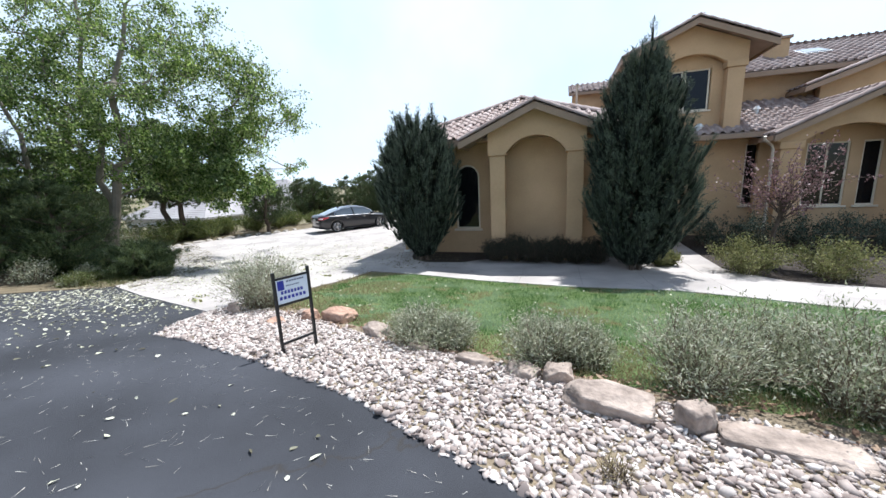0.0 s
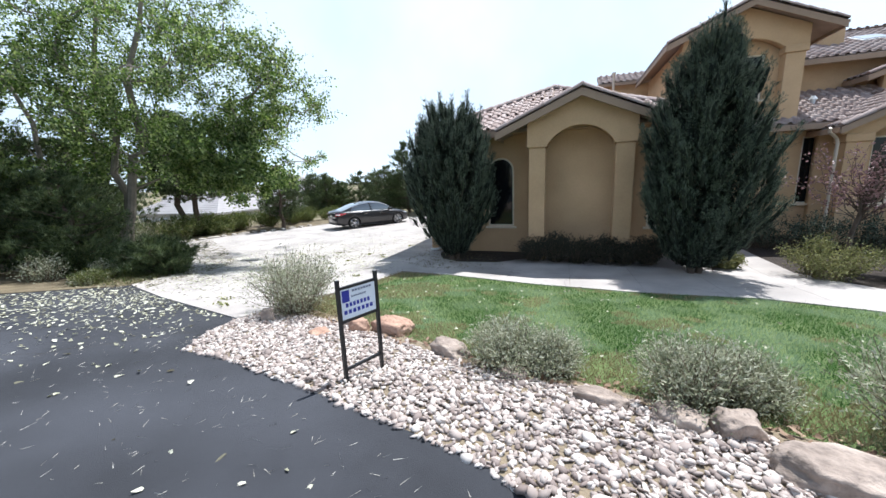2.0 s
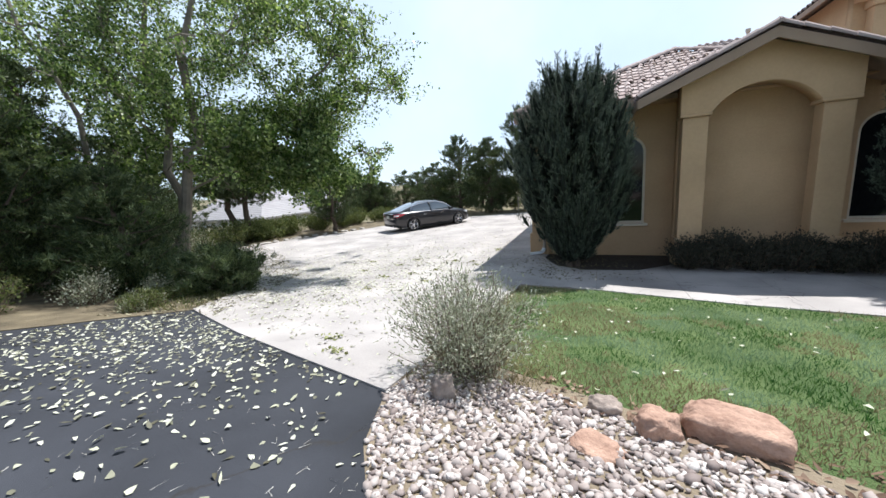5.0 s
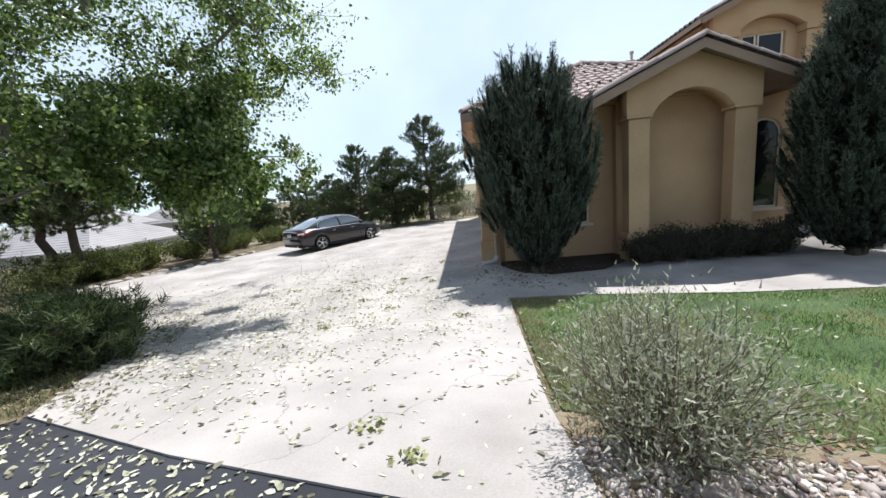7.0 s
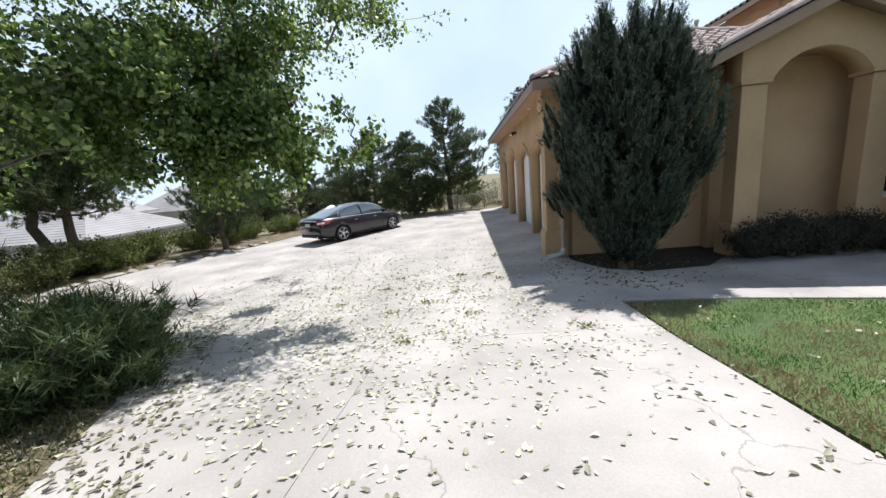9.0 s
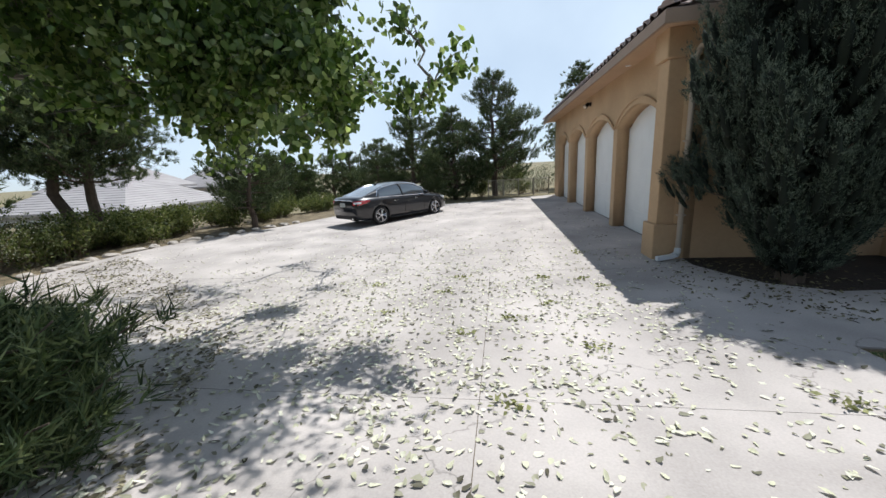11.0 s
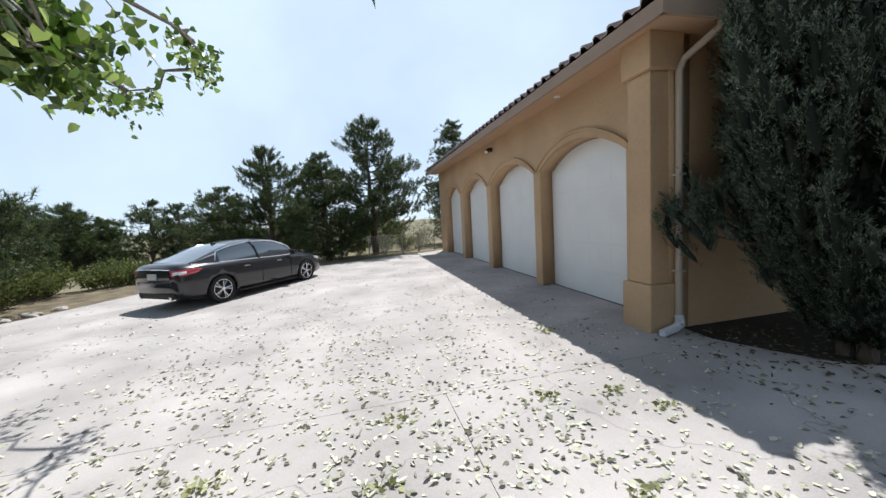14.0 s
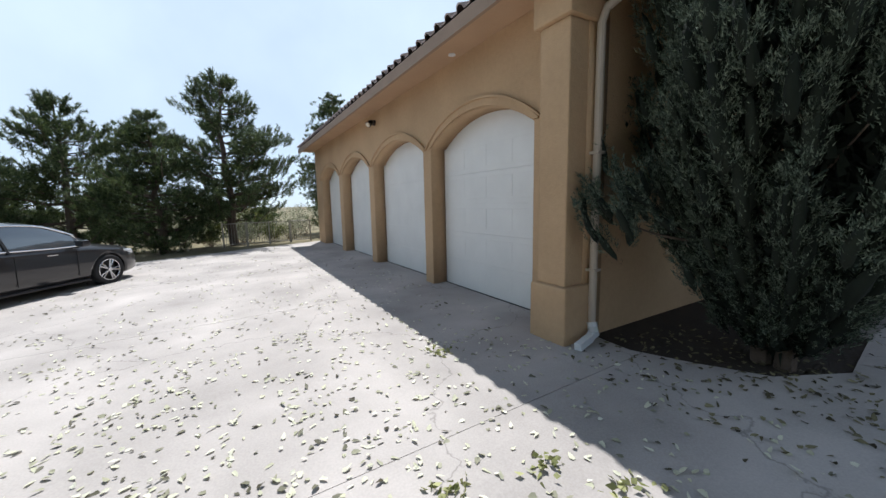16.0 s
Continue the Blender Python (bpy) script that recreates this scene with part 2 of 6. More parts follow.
def tube(points, r, sides=8, bm=None, taper=None):
    """A round bar along points; taper: its radius at the last one."""
    bm = bm or bmesh.new()
    pts = [Vector(p) for p in points]
    rings = []
    for i, p in enumerate(pts):
        d = (pts[min(i + 1, len(pts) - 1)] - pts[max(i - 1, 0)]).normalized()
        a = d.orthogonal().normalized() if i == 0 else (rings_a - d * rings_a.dot(d)).normalized()
        rings_a = a
        b = d.cross(a)
        rr = r if taper is None else r + (taper - r) * i / (len(pts) - 1)
        rings.append([bm.verts.new(p + (a * math.cos(2 * math.pi * k / sides) + b * math.sin(2 * math.pi * k / sides)) * rr) for k in range(sides)])
    for q, s in zip(rings, rings[1:]):
        for k in range(sides):
            bm.faces.new((q[k], q[(k + 1) % sides], s[(k + 1) % sides], s[k]))
    bm.faces.new(rings[0][::-1])
    bm.faces.new(rings[-1])
    return bm


# ---- the lie of the land ----
YS = [-60, -20, 0, 2.8, 4, 5.55, 6.6, 7.8, 8.7, 9.4, 10, 11, 12.7, 30]
ZS = [1.0, 0.35, 0.02, -0.22, -0.43, -0.70, -0.83, -1.0, -1.09, -1.15, -1.19, -1.23, -1.26, -1.26]


def gz(x, y):
    z = np.interp(y, YS, ZS)
    k = np.clip((y - 6) / 6, 0, 1)
    return z + k * 0.018 * (np.clip(x, -14, -5) + 7)


def sheet(name, outline, lift, material, label="", category="", step=0.5, skirt=0.12, kind="structure", joints=((), ())):
    """A piece of ground that follows the lie of the land, with a rim."""
    bm = bmesh.new()
    bm.faces.new([bm.verts.new((x, y, 0)) for x, y in outline])
    bmesh.ops.triangulate(bm, faces=bm.faces)
    xs, ys = [p[0] for p in outline], [p[1] for p in outline]
    for lo, hi, no in ((min(xs), max(xs), (1, 0, 0)), (min(ys), max(ys), (0, 1, 0))):
        c = math.floor(lo / step) * step + step
        while c < hi:
            bmesh.ops.bisect_plane(bm, geom=bm.verts[:] + bm.edges[:] + bm.faces[:], plane_co=Vector(no) * c, plane_no=no)
            c += step
    for axis, lines in enumerate(joints):
        no = ((1, 0, 0), (0, 1, 0))[axis]
        for c in lines:
            for o in (-0.0028, 0.0028):
                bmesh.ops.bisect_plane(bm, geom=bm.verts[:] + bm.edges[:] + bm.faces[:], plane_co=Vector(no) * (c + o), plane_no=no)
            gone = [f for f in bm.faces if abs(f.calc_center_median()[axis] - c) < 0.0026]
            bmesh.ops.delete(bm, geom=gone, context="FACES")
    for v in bm.verts:
        v.co.z = gz(v.co.x, v.co.y) + lift
    bmesh.ops.recalc_face_normals(bm, faces=bm.faces)
    if sum(f.normal.z for f in bm.faces) < 0:
        bmesh.ops.reverse_faces(bm, faces=bm.faces)
    if any(joints):
        base = sheet(name, outline, lift - 0.02, EARTH, label, category, step, 0.1, kind)
        left = set(bm.faces)
        while left:
            todo = [left.pop()]
            island = []
            while todo:
                f = todo.pop()
                island.append(f)
                for e in f.edges:
                    for g in e.link_faces:
                        if g in left:
                            left.remove(g)
                            todo.append(g)
            one, twin = bmesh.new(), {}
            for v in {v for f in island for v in f.verts}:
                twin[v] = one.verts.new(v.co)
            for f in island:
                one.faces.new([twin[v] for v in f.verts])
            out = bmesh.ops.extrude_edge_only(one, edges=[e for e in one.edges if len(e.link_faces) == 1])["geom"]
            for v in out:
                if isinstance(v, bmesh.types.BMVert):
                    v.co.z -= 0.03
            part("slab", one, material, base)
        bm.free()
        return base
    rim = [e for e in bm.edges if len(e.link_faces) == 1]
    out = bmesh.ops.extrude_edge_only(bm, edges=rim)["geom"]
    for v in out:
        if isinstance(v, bmesh.types.BMVert):
            v.co.z -= skirt
    return tagged(part(name, bm, material), label, category, kind=kind)


ASPHALT_EDGE = [(9.0, -0.9), (4.0, 0.35), (1.6, 1.05), (-0.05, 1.61), (-0.6, 1.81), (-1.47, 2.2), (-2.14, 2.39), (-2.86, 2.56), (-3.45, 2.7), (-4.22, 2.84), (-4.78, 2.86), (-5.22, 3.42)]
sheet("road", ASPHALT_EDGE + [(-5.5, 4.1), (-6.92, 4.48), (-8.3, 4.86), (-10.5, 5.62), (-11.6, 3.4), (-12.8, -1.0), (-15, -12), (9, -12)], 0.0, ASPHALT, "dark grey sealed asphalt road with fallen leaves", "road")
sheet("driveway", [(-5.5, 4.1), (-5.55, 5.3), (-5.5, 7.0), (-5.42, 9.4), (-5.42, 10.9), (-5.31, 12.327), (-19.85, 12.327), (-19.4, 11.6), (-17.0, 9.9), (-15.0, 9.2), (-13.3, 8.5), (-12.2, 8.1), (-11.2, 6.9), (-10.5, 5.62), (-8.3, 4.86), (-6.92, 4.48)], 0.02, CONCRETE, "pale sunlit concrete driveway strewn with dry leaves", "driveway", joints=((-8.83,), (8.27,)))
sheet("driveway", [(-5.31, 12.333), (-5.3, 12.45), (-5.25, 12.98), (-4.9, 12.98), (-4.9, 27.4), (-8.4, 26.4), (-11.4, 25.4), (-15.6, 24.2), (-16.7, 21.6), (-17.5, 19.6), (-18.5, 17.9), (-19.6, 16.2), (-20.0, 14.5), (-19.95, 12.5), (-19.85, 12.333)], 0.02, CONCRETE, "pale concrete parking court before the garage doors", "driveway", joints=((), (16.4, 20.45, 24.5)))
sheet("pavement", [(-5.42, 9.4), (-3.9, 9.2), (-1.75, 8.66), (0.2, 8.4), (2.5, 8.46), (3.8, 8.0), (5.3, 7.3), (8.5, 6.0), (9.5, 7.8), (6.6, 9.55), (5.1, 9.95), (4.3, 11.2), (4.5, 16.6), (3.3, 16.6), (3.1, 11.15), (-3, 11.15), (-4.2, 11.05), (-4.85, 11.4), (-5.1, 11.9), (-5.3, 12.45), (-5.42, 10.9)], 0.02, CONCRETE, "pale concrete garden path beside the house", "path", joints=((-3.9, -2.4, -0.9, 0.6, 2.1, 3.6, 5.1), ()))
LAWN = [(-5.46, 5.31), (-4.2, 4.75), (-2.9, 4.2), (-1.8, 3.7), (-0.7, 3.45), (0.1, 3.15), (0.9, 2.95), (1.9, 2.75), (5, 1.9), (9, 1.0), (10, 5.4), (8.5, 6.0), (5.3, 7.3), (3.8, 8.0), (2.5, 8.46), (0.2, 8.4), (-1.75, 8.66), (-3.9, 9.2), (-5.36, 9.32), (-5.44, 7.0)]
sheet("lawn", LAWN, 0.0, TURF, "mown green lawn with dry patches", "lawn")
sheet("rock_bed", ASPHALT_EDGE + [(-5.5, 4.1), (-5.55, 5.3), (-4.2, 4.75), (-2.9, 4.2), (-1.8, 3.7), (-0.7, 3.45), (0.1, 3.15), (0.9, 2.95), (1.9, 2.75), (5, 1.9), (9, 1.0)], 0.0, EARTH, "bed of pale river rock along the road", "rock bed")
sheet("planting_bed", [(-5.25, 12.98), (-5.3, 12.45), (-5.1, 11.9), (-4.85, 11.4), (-4.2, 11.05), (-3, 11.15), (3.1, 11.15), (3.3, 13.4), (-4.9, 13.4), (-4.9, 12.98)], 0.008, MULCH, "dark mulch bed against the house wall", "flower bed")
sheet("planting_bed", [(5.1, 9.95), (6.6, 9.55), (9.5, 7.8), (14, 9), (14, 17.5), (4.5, 17.5), (4.3, 11.2)], 0.008, MULCH, "mulch bed with shrubs beside the path", "flower bed")

sheet("planting_bed", [(-10.5, 5.62), (-11.2, 6.9), (-12.2, 8.1), (-13.6, 9.4), (-16.0, 11.7), (-19.9, 15.3), (-17.8, 17.8), (-16.7, 21.4), (-15.6, 24.2), (-17.5, 25.5), (-23, 22), (-25, 13), (-19, 6), (-15, 0), (-12.8, -1.0), (-11.6, 3.4)], 0.013, LITTER, "brown leaf litter under the trees", "flower bed")

# the ground reaches the horizon
bm = bmesh.new()
xs = [-3000, -800, -250, -120, -70] + list(np.arange(-50, 31, 2.0)) + [45, 80, 150, 400, 1000, 3000]
ys = [-3000, -800, -250, -100, -60] + list(np.arange(-40, 51, 2.0)) + [60, 80, 120, 200, 500, 1200, 3000]
grid = [[bm.verts.new((x, y, gz(x, y) - 0.04 - (max(0, math.hypot(x, y) - 35) * 0.04 if math.hypot(x, y) < 200 else 6.6))) for y in ys] for x in xs]
for i in range(len(xs) - 1):
    for j in range(len(ys) - 1):
        bm.faces.new((grid[i][j], grid[i + 1][j], grid[i + 1][j + 1], grid[i][j + 1]))
tagged(part("ground", bm, DRYLAND), "dry brown grassland round the plots", "ground", kind="structure")

# ---- the house ----
house = thing("house", "tan stucco house with clay tile roofs and four garage doors", "house")
FLOOR = -1.35


def front(y0):
    """Plates that face the road: u is x, v is z, depth goes back into the house."""
    return lambda u, v, w: (u, y0 + w, v)


def side(x0):
    """Plates that face the driveway: u is y, v is z, depth goes into the house."""
    return lambda u, v, w: (x0 + w, u, v)


DOORS = [(13.75, 16.48), (16.79, 19.69), (20.05, 22.79), (23.2, 25.87)]
SPRING, RISE = 1.42, 0.42
edge = [(12.96, FLOOR)]
for a, b in DOORS:
    edge += [(a, FLOOR)] + arch(a, b, FLOOR, SPRING, RISE)[2:][::-1] + [(b, FLOOR)]
edge += [(27.0, FLOOR), (27.0, 2.95), (12.96, 2.95)]
part("wall", slab("wall", [edge], 0.33, side(-5.45)), STUCCO, house, "tan stucco garage wall with four arches")
part("wall", slab("wall", [[(-5.12, FLOOR), (2.4, FLOOR), (2.4, 2.9), (-5.12, 2.9)], arch(-3.62, -2.72, -0.3, 1.62, 0.42), arch(1.35, 2.2, -0.3, 1.62, 0.42)], 0.25, front(12.96)), STUCCO, house, "tan stucco front wall in shade")
part("wall", box((2.15, 13.21, FLOOR), (2.4, 17.2, 2.9)), STUCCO, house)
part("wall", box((-5.4, 26.75, FLOOR), (2.4, 27.0, 2.9)), STUCCO, house)


def pier(x0, x1, y0, y1, base, top, plinth, cap, foot=-1.4):
    """A square stucco pier with a wider foot and head."""
    p = part("pier", box((x0, y0, plinth), (x1, y1, cap), 0.02), STUCCO, house)
    e = 0.06
    part("plinth", box((x0 - e, y0 - e, foot), (x1 + e, y1 + e, plinth), 0.03), STUCCO, p)
    part("capital", box((x0 - e, y0 - e, cap), (x1 + e, y1 + e, top), 0.03), STUCCO, p)
    return p


pier(-5.74, -5.31, 12.97, 13.38, FLOOR, 2.76, -0.56, 2.28)


def garage_door(y0, y1):
    """A white sectional door: five rails of raised panels under an arched head."""
    door = part("garage_door", slab("garage_door", [arch(y0 - 0.05, y1 + 0.05, FLOOR, SPRING, RISE + 0.03)], 0.05, side(-5.12)), WHITE, house, "white sectional garage door with an arched head")
    z, n = gz(-5.2, y0) + 0.03, 5
    h = (SPRING + 0.02 - z) / n
    for i in range(n):
        bm = bmesh.new()
        box((-5.145, y0 + 0.01, z + i * h + 0.0012), (-5.119, y1 - 0.01, z + (i + 1) * h - 0.0012), 0.0015, bm)
        w = (y1 - y0 - 0.16) / 4
        for k in range(4):
            box((-5.148, y0 + 0.1 + k * w, z + i * h + 0.09), (-5.143, y0 + 0.06 + (k + 1) * w, z + (i + 1) * h - 0.09), 0.0025, bm)
        part("door_section", bm, WHITE, door)
    part("bottom_seal", box((-5.16, y0, z - 0.04), (-5.11, y1, z + 0.004)), BLACK, door, "black rubber seal")


def arch_bar(name, a, b, spring, rise, lift, thick, out, plane_of, material, parent, n=18):
    """A raised moulding that follows an arch."""
    c, w = (a + b) / 2, (b - a) / 2 + lift
    lo = arch(c - w, c + w, 0, spring, rise + lift * 0.8, n)[2:]
    hi = arch(c - w - thick * 0.6, c + w + thick * 0.6, 0, spring, rise + lift * 0.8 + thick, n)[2:]
    return part(name, slab(name, [lo + hi[::-1]], out, plane_of), material, parent)


for a, b in DOORS:
    garage_door(a, b)
    arch_bar("arch_trim", a, b, SPRING + 0.02, RISE, 0.14, 0.035, 0.06, side(-5.51), STUCCO, house)
    arch_bar("arch_band", a, b, SPRING + 0.02, RISE, 0.0, 0.16, 0.03, side(-5.478), STUCCO, house)


def window(x0, x1, z0, z1, y, rise=0.0, mull=0, parent=None):
    """A window in a wall that faces the road: frame, pane, mullions and sill."""
    outline = arch(x0, x1, z0, z1 - rise, rise) if rise else [(x0, z0), (x1, z0), (x1, z1), (x0, z1)]
    f = 0.055
    inner = arch(x0 + f, x1 - f, z0 + f, z1 - rise, max(rise - f, 0.01)) if rise else [(x0 + f, z0 + f), (x1 - f, z0 + f), (x1 - f, z1 - f), (x0 + f, z1 - f)]
    win = part("window", slab("window", [outline, inner], 0.07, front(y)), TRIM, parent or house, "window with a pale frame and dark panes")
    part("pane", slab("pane", [inner], 0.012, front(y + 0.03)), GLASS_DARK, win)
    for k in range(mull):
        u = x0 + (x1 - x0) * (k + 1) / (mull + 1)
        part("mullion", box((u - 0.025, y - 0.004, z0 + f), (u + 0.025, y + 0.06, z1 - f)), TRIM, win)
    part("sill", box((x0 - 0.08, y - 0.13, z0 - 0.07), (x1 + 0.08, y + 0.07, z0 - 0.002), 0.01), TRIM, win)
    return win


window(-3.62, -2.72, -0.3, 2.04, 13.0, 0.42)
window(1.35, 2.2, -0.3, 2.04, 13.0, 0.42)

# the arched niche that stands out from the front wall
PX0, PX1, PY = -2.18, 0.81, 11.82
part("niche_front", slab("niche_front", [[(PX0, 2.28), (PX0 + 0.58, 2.28)] + arch(PX0 + 0.58, PX1 - 0.58, 0, 2.28, 0.51)[2:][::-1] + [(PX1 - 0.58, 2.28), (PX1, 2.28), (PX1, 2.97), ((PX0 + PX1) / 2, 3.58), (PX0, 2.95)]], 0.45, front(PY)), STUCCO, house, "tan stucco gable over an arched niche")
pier(PX0 + 0.05, PX0 + 0.54, PY + 0.04, PY + 0.42, FLOOR, 2.30, -0.52, 2.22)
pier(PX1 - 0.54, PX1 - 0.05, PY + 0.04, PY + 0.42, FLOOR, 2.30, -0.52, 2.22)
part("niche_wall", box((PX0 + 0.1, 12.72, FLOOR), (PX1 - 0.1, 12.958, 3.0)), STUCCO, house)
part("niche_ceiling", box((PX0 + 0.1, PY + 0.45, 2.80), (PX1 - 0.1, 12.72, 2.95)), STUCCO, house)


# ---- roofs ----
def roof_plane(corners, thick=0.10):
    """A sloping plate under the tiles."""
    bm = bmesh.new()
    f = bm.faces.new([bm.verts.new(c) for c in corners])
    f.normal_update()
    if f.normal.z < 0:
        f.normal_flip()
    ext = bmesh.ops.extrude_face_region(bm, geom=[f])
    for v in ext["geom"]:
        if isinstance(v, bmesh.types.BMVert):
            v.co.z -= thick
    bmesh.ops.recalc_face_normals(bm, faces=bm.faces)
    return bm


def tile_mesh(w=0.30, d=0.42, r=0.075):
    """One pantile: a pan and a roll, open below, running down its +y."""
    prof = []
    for i in range(5):
        a = math.pi * i / 4
        prof.append((-w / 2 + r - r * math.cos(a), r * math.sin(a) * 0.9 + 0.012))
    prof += [(-w / 2 + 2 * r + 0.03, 0.006), (w / 2, 0.008)]
    vs, fs = [], []
    for yy, lift in ((0, 0.0), (d, 0.03)):
        vs += [(x, yy, z + lift) for x, z in prof]
    vs += [(x, d, z + 0.005) for x, z in prof]
    n = len(prof)
    for i in range(n - 1):
        fs += [(i, i + 1, n + i + 1, n + i), (n + i, n + i + 1, 2 * n + i + 1, 2 * n + i)]
    me = bpy.data.meshes.new("tile")
    me.from_pydata(vs, [], fs)
    me.materials.append(TILE)
    for p in me.polygons:
        p.use_smooth = False
    return me


TILE_ME = tile_mesh()
TV = np.array([v.co[:] for v in TILE_ME.vertices])
TF = np.array([p.vertices[:] for p in TILE_ME.polygons])


def joined(name, verts, faces, material, parent=None, label="", smooth=False):
    """One mesh from arrays of corners and faces."""
    me = bpy.data.meshes.new(name)
    verts, faces = np.asarray(verts, dtype=np.float32).reshape(-1, 3), np.asarray(faces, dtype=np.int32)
    k = faces.shape[1]
    me.vertices.add(len(verts))
    me.vertices.foreach_set("co", verts.ravel())
    me.loops.add(faces.size)
    me.loops.foreach_set("vertex_index", faces.ravel())
    me.polygons.add(len(faces))
    me.polygons.foreach_set("loop_start", np.arange(0, faces.size, k, dtype=np.int32))
    me.polygons.foreach_set("loop_total", np.full(len(faces), k, dtype=np.int32))
    if smooth:
        me.polygons.foreach_set("use_smooth", np.ones(len(faces), dtype=bool))
    me.update(calc_edges=True)
    me.materials.append(material)
    return part(name, me, None, parent, label)


ROOF_PIECES = []


def tile_roof(corners, near=False, thick=0.10, w=0.30, d=0.36):
    """A plate and its courses of tiles; corners: the eave's two ends first, seen with the eave below, then on round."""
    plate = part("roof", roof_plane(corners, thick), ROOF, house, "brown clay tile roof")
    c = [Vector(p) for p in corners]
    along = (c[1] - c[0]).normalized()
    nor = along.cross(c[2] - c[1]).normalized()
    if nor.z < 0:
        nor = -nor
    down = along.cross(nor)
    if down.z > 0:
        down = -down
    down.normalize()
    flat = [((p - c[0]).dot(along), -(p - c[0]).dot(down)) for p in c]
    top = max(f[1] for f in flat)
    m0 = Matrix((along if along.cross(down).dot(nor) > 0 else -along, down, nor)).transposed().to_4x4()
    rows = int(top / d)
    vs, fs, count = [], [], 0
    for r in range(rows + 1):
        v = r * d + 0.2
        cuts = []
        for (u0, v0), (u1, v1) in zip(flat, flat[1:] + flat[:1]):
            if (v0 - v) * (v1 - v) < 0:
                cuts.append(u0 + (u1 - u0) * (v - v0) / (v1 - v0))
        if len(cuts) < 2:
            continue
        a, b = min(cuts), max(cuts)
        n = max(1, int((b - a) / w))
        for k in range(n):
            u = a + (b - a) * (k + 0.5) / n
            place = c[0] + along * u - down * (v + 0.24) + nor * (0.012 + 0.004 * math.sin(k * 7.1 + r * 3.3))
            m = Matrix.Translation(place) @ m0
            if near:
                ROOF_PIECES.append((plate, m))
            else:
                mm = np.array(m)
                vs.append(TV @ mm[:3, :3].T + mm[:3, 3])
                fs.append(TF + count * len(TV))
                count += 1
    if count:
        tagged(joined("roof_tiles", np.concatenate(vs), np.concatenate(fs), TILE_REST, plate), kind="stuff")
    return plate


def cap_mesh():
    """One half-round cap tile, a metre long before it is scaled, running down its +y."""
    vs, fs = [], []
    for yy, r in ((0.0, 0.10), (1.0, 0.125)):
        vs += [(r * math.cos(math.pi * k / 6), yy, r * 0.9 * math.sin(math.pi * k / 6) - 0.02) for k in range(7)]
    fs = [(k, k + 1, k + 8, k + 7) for k in range(6)] + [tuple(range(7)), tuple(range(13, 6, -1))]
    me = bpy.data.meshes.new("cap_tile")
    me.from_pydata(vs, [], fs)
    me.materials.append(TILE)
    return me


CAP_ME = cap_mesh()


def ridge_caps(p, q, parent, step=0.36):
    """Half-round cap tiles along a ridge, hip or rake."""
    p, q = Vector(p), Vector(q)
    n = max(1, int((q - p).length / step))
    d = (q - p) / n
    across = d.cross(Vector((0, 0, 1))).normalized()
    up = across.cross(d).normalized()
    turn = Matrix((across, d.normalized(), up)).transposed().to_4x4()
    for i in range(n):
        t = new("cap_tile", CAP_ME)
        t.parent = parent
        t.matrix_world = Matrix.Translation(p + d * i) @ turn @ Matrix.Diagonal((1, d.length * 1.12, 1, 1))


def bar(p, q, h, t, material, name, parent=None, drop=0.0):
    """A straight board from p to q, h high and t thick."""
    p, q = Vector(p), Vector(q)
    d = (q - p).normalized()
    s = d.cross(Vector((0, 0, 1))).normalized() * t / 2
    bm = bmesh.new()
    low = [bm.verts.new(a + b + Vector((0, 0, -h - drop))) for a, b in ((p, -s), (p, s), (q, s), (q, -s))]
    high = [bm.verts.new(a + b + Vector((0, 0, -drop))) for a, b in ((p, -s), (p, s), (q, s), (q, -s))]
    for f in ((low[3], low[2], low[1], low[0]), (high[0], high[1], high[2], high[3]), (low[0], low[1], high[1], high[0]), (low[1], low[2], high[2], high[1]), (low[2], low[3], high[3], high[2]), (low[3], low[0], high[0], high[3])):
        bm.faces.new(f)
    bmesh.ops.recalc_face_normals(bm, faces=bm.faces)
    return part(name, bm, material, parent or house)


EZ, SL = 2.88, 0.45
EX0, EX1, EY0, EY1 = -6.05, 2.9, 12.45, 27.3
HX = (EX0 + EX1) / 2
HH = (EX1 - EX0) / 2
RZ = EZ + HH * SL
hipA, hipB = (HX, EY0 + HH, RZ), (HX, EY1 - HH, RZ)
tile_roof([(EX0, EY0, EZ), (EX1, EY0, EZ), hipA], near=True)
tile_roof([(EX0, EY1, EZ), (EX0, EY0, EZ), hipA, hipB])
tile_roof([(EX1, EY0, EZ), (EX1, EY1, EZ), hipB, hipA])
tile_roof([(EX1, EY1, EZ), (EX0, EY1, EZ), hipB])
for a, b in (((EX0, EY0, EZ + 0.06), hipA), ((EX1, EY0, EZ + 0.06), hipA), (hipA, hipB), ((EX0, EY1, EZ + 0.06), hipB)):
    ridge_caps(a, (b[0], b[1], b[2] + 0.08), house)
part("soffit", box((EX0 + 0.02, EY0 + 0.02, EZ - 0.13), (-5.46, EY1 - 0.02, EZ - 0.105)), SOFFIT, house)
part("soffit", box((-5.46, EY0 + 0.02, EZ - 0.13), (EX1 - 0.02, 12.955, EZ - 0.105)), SOFFIT, house)
bar((EX0, EY0 - 0.02, EZ - 0.02), (EX0, EY1, EZ - 0.02), 0.19, 0.05, FASCIA, "fascia")
bar((EX0 - 0.025, EY0, EZ - 0.02), (-3.1, EY0, EZ - 0.02), 0.19, 0.05, FASCIA, "fascia")
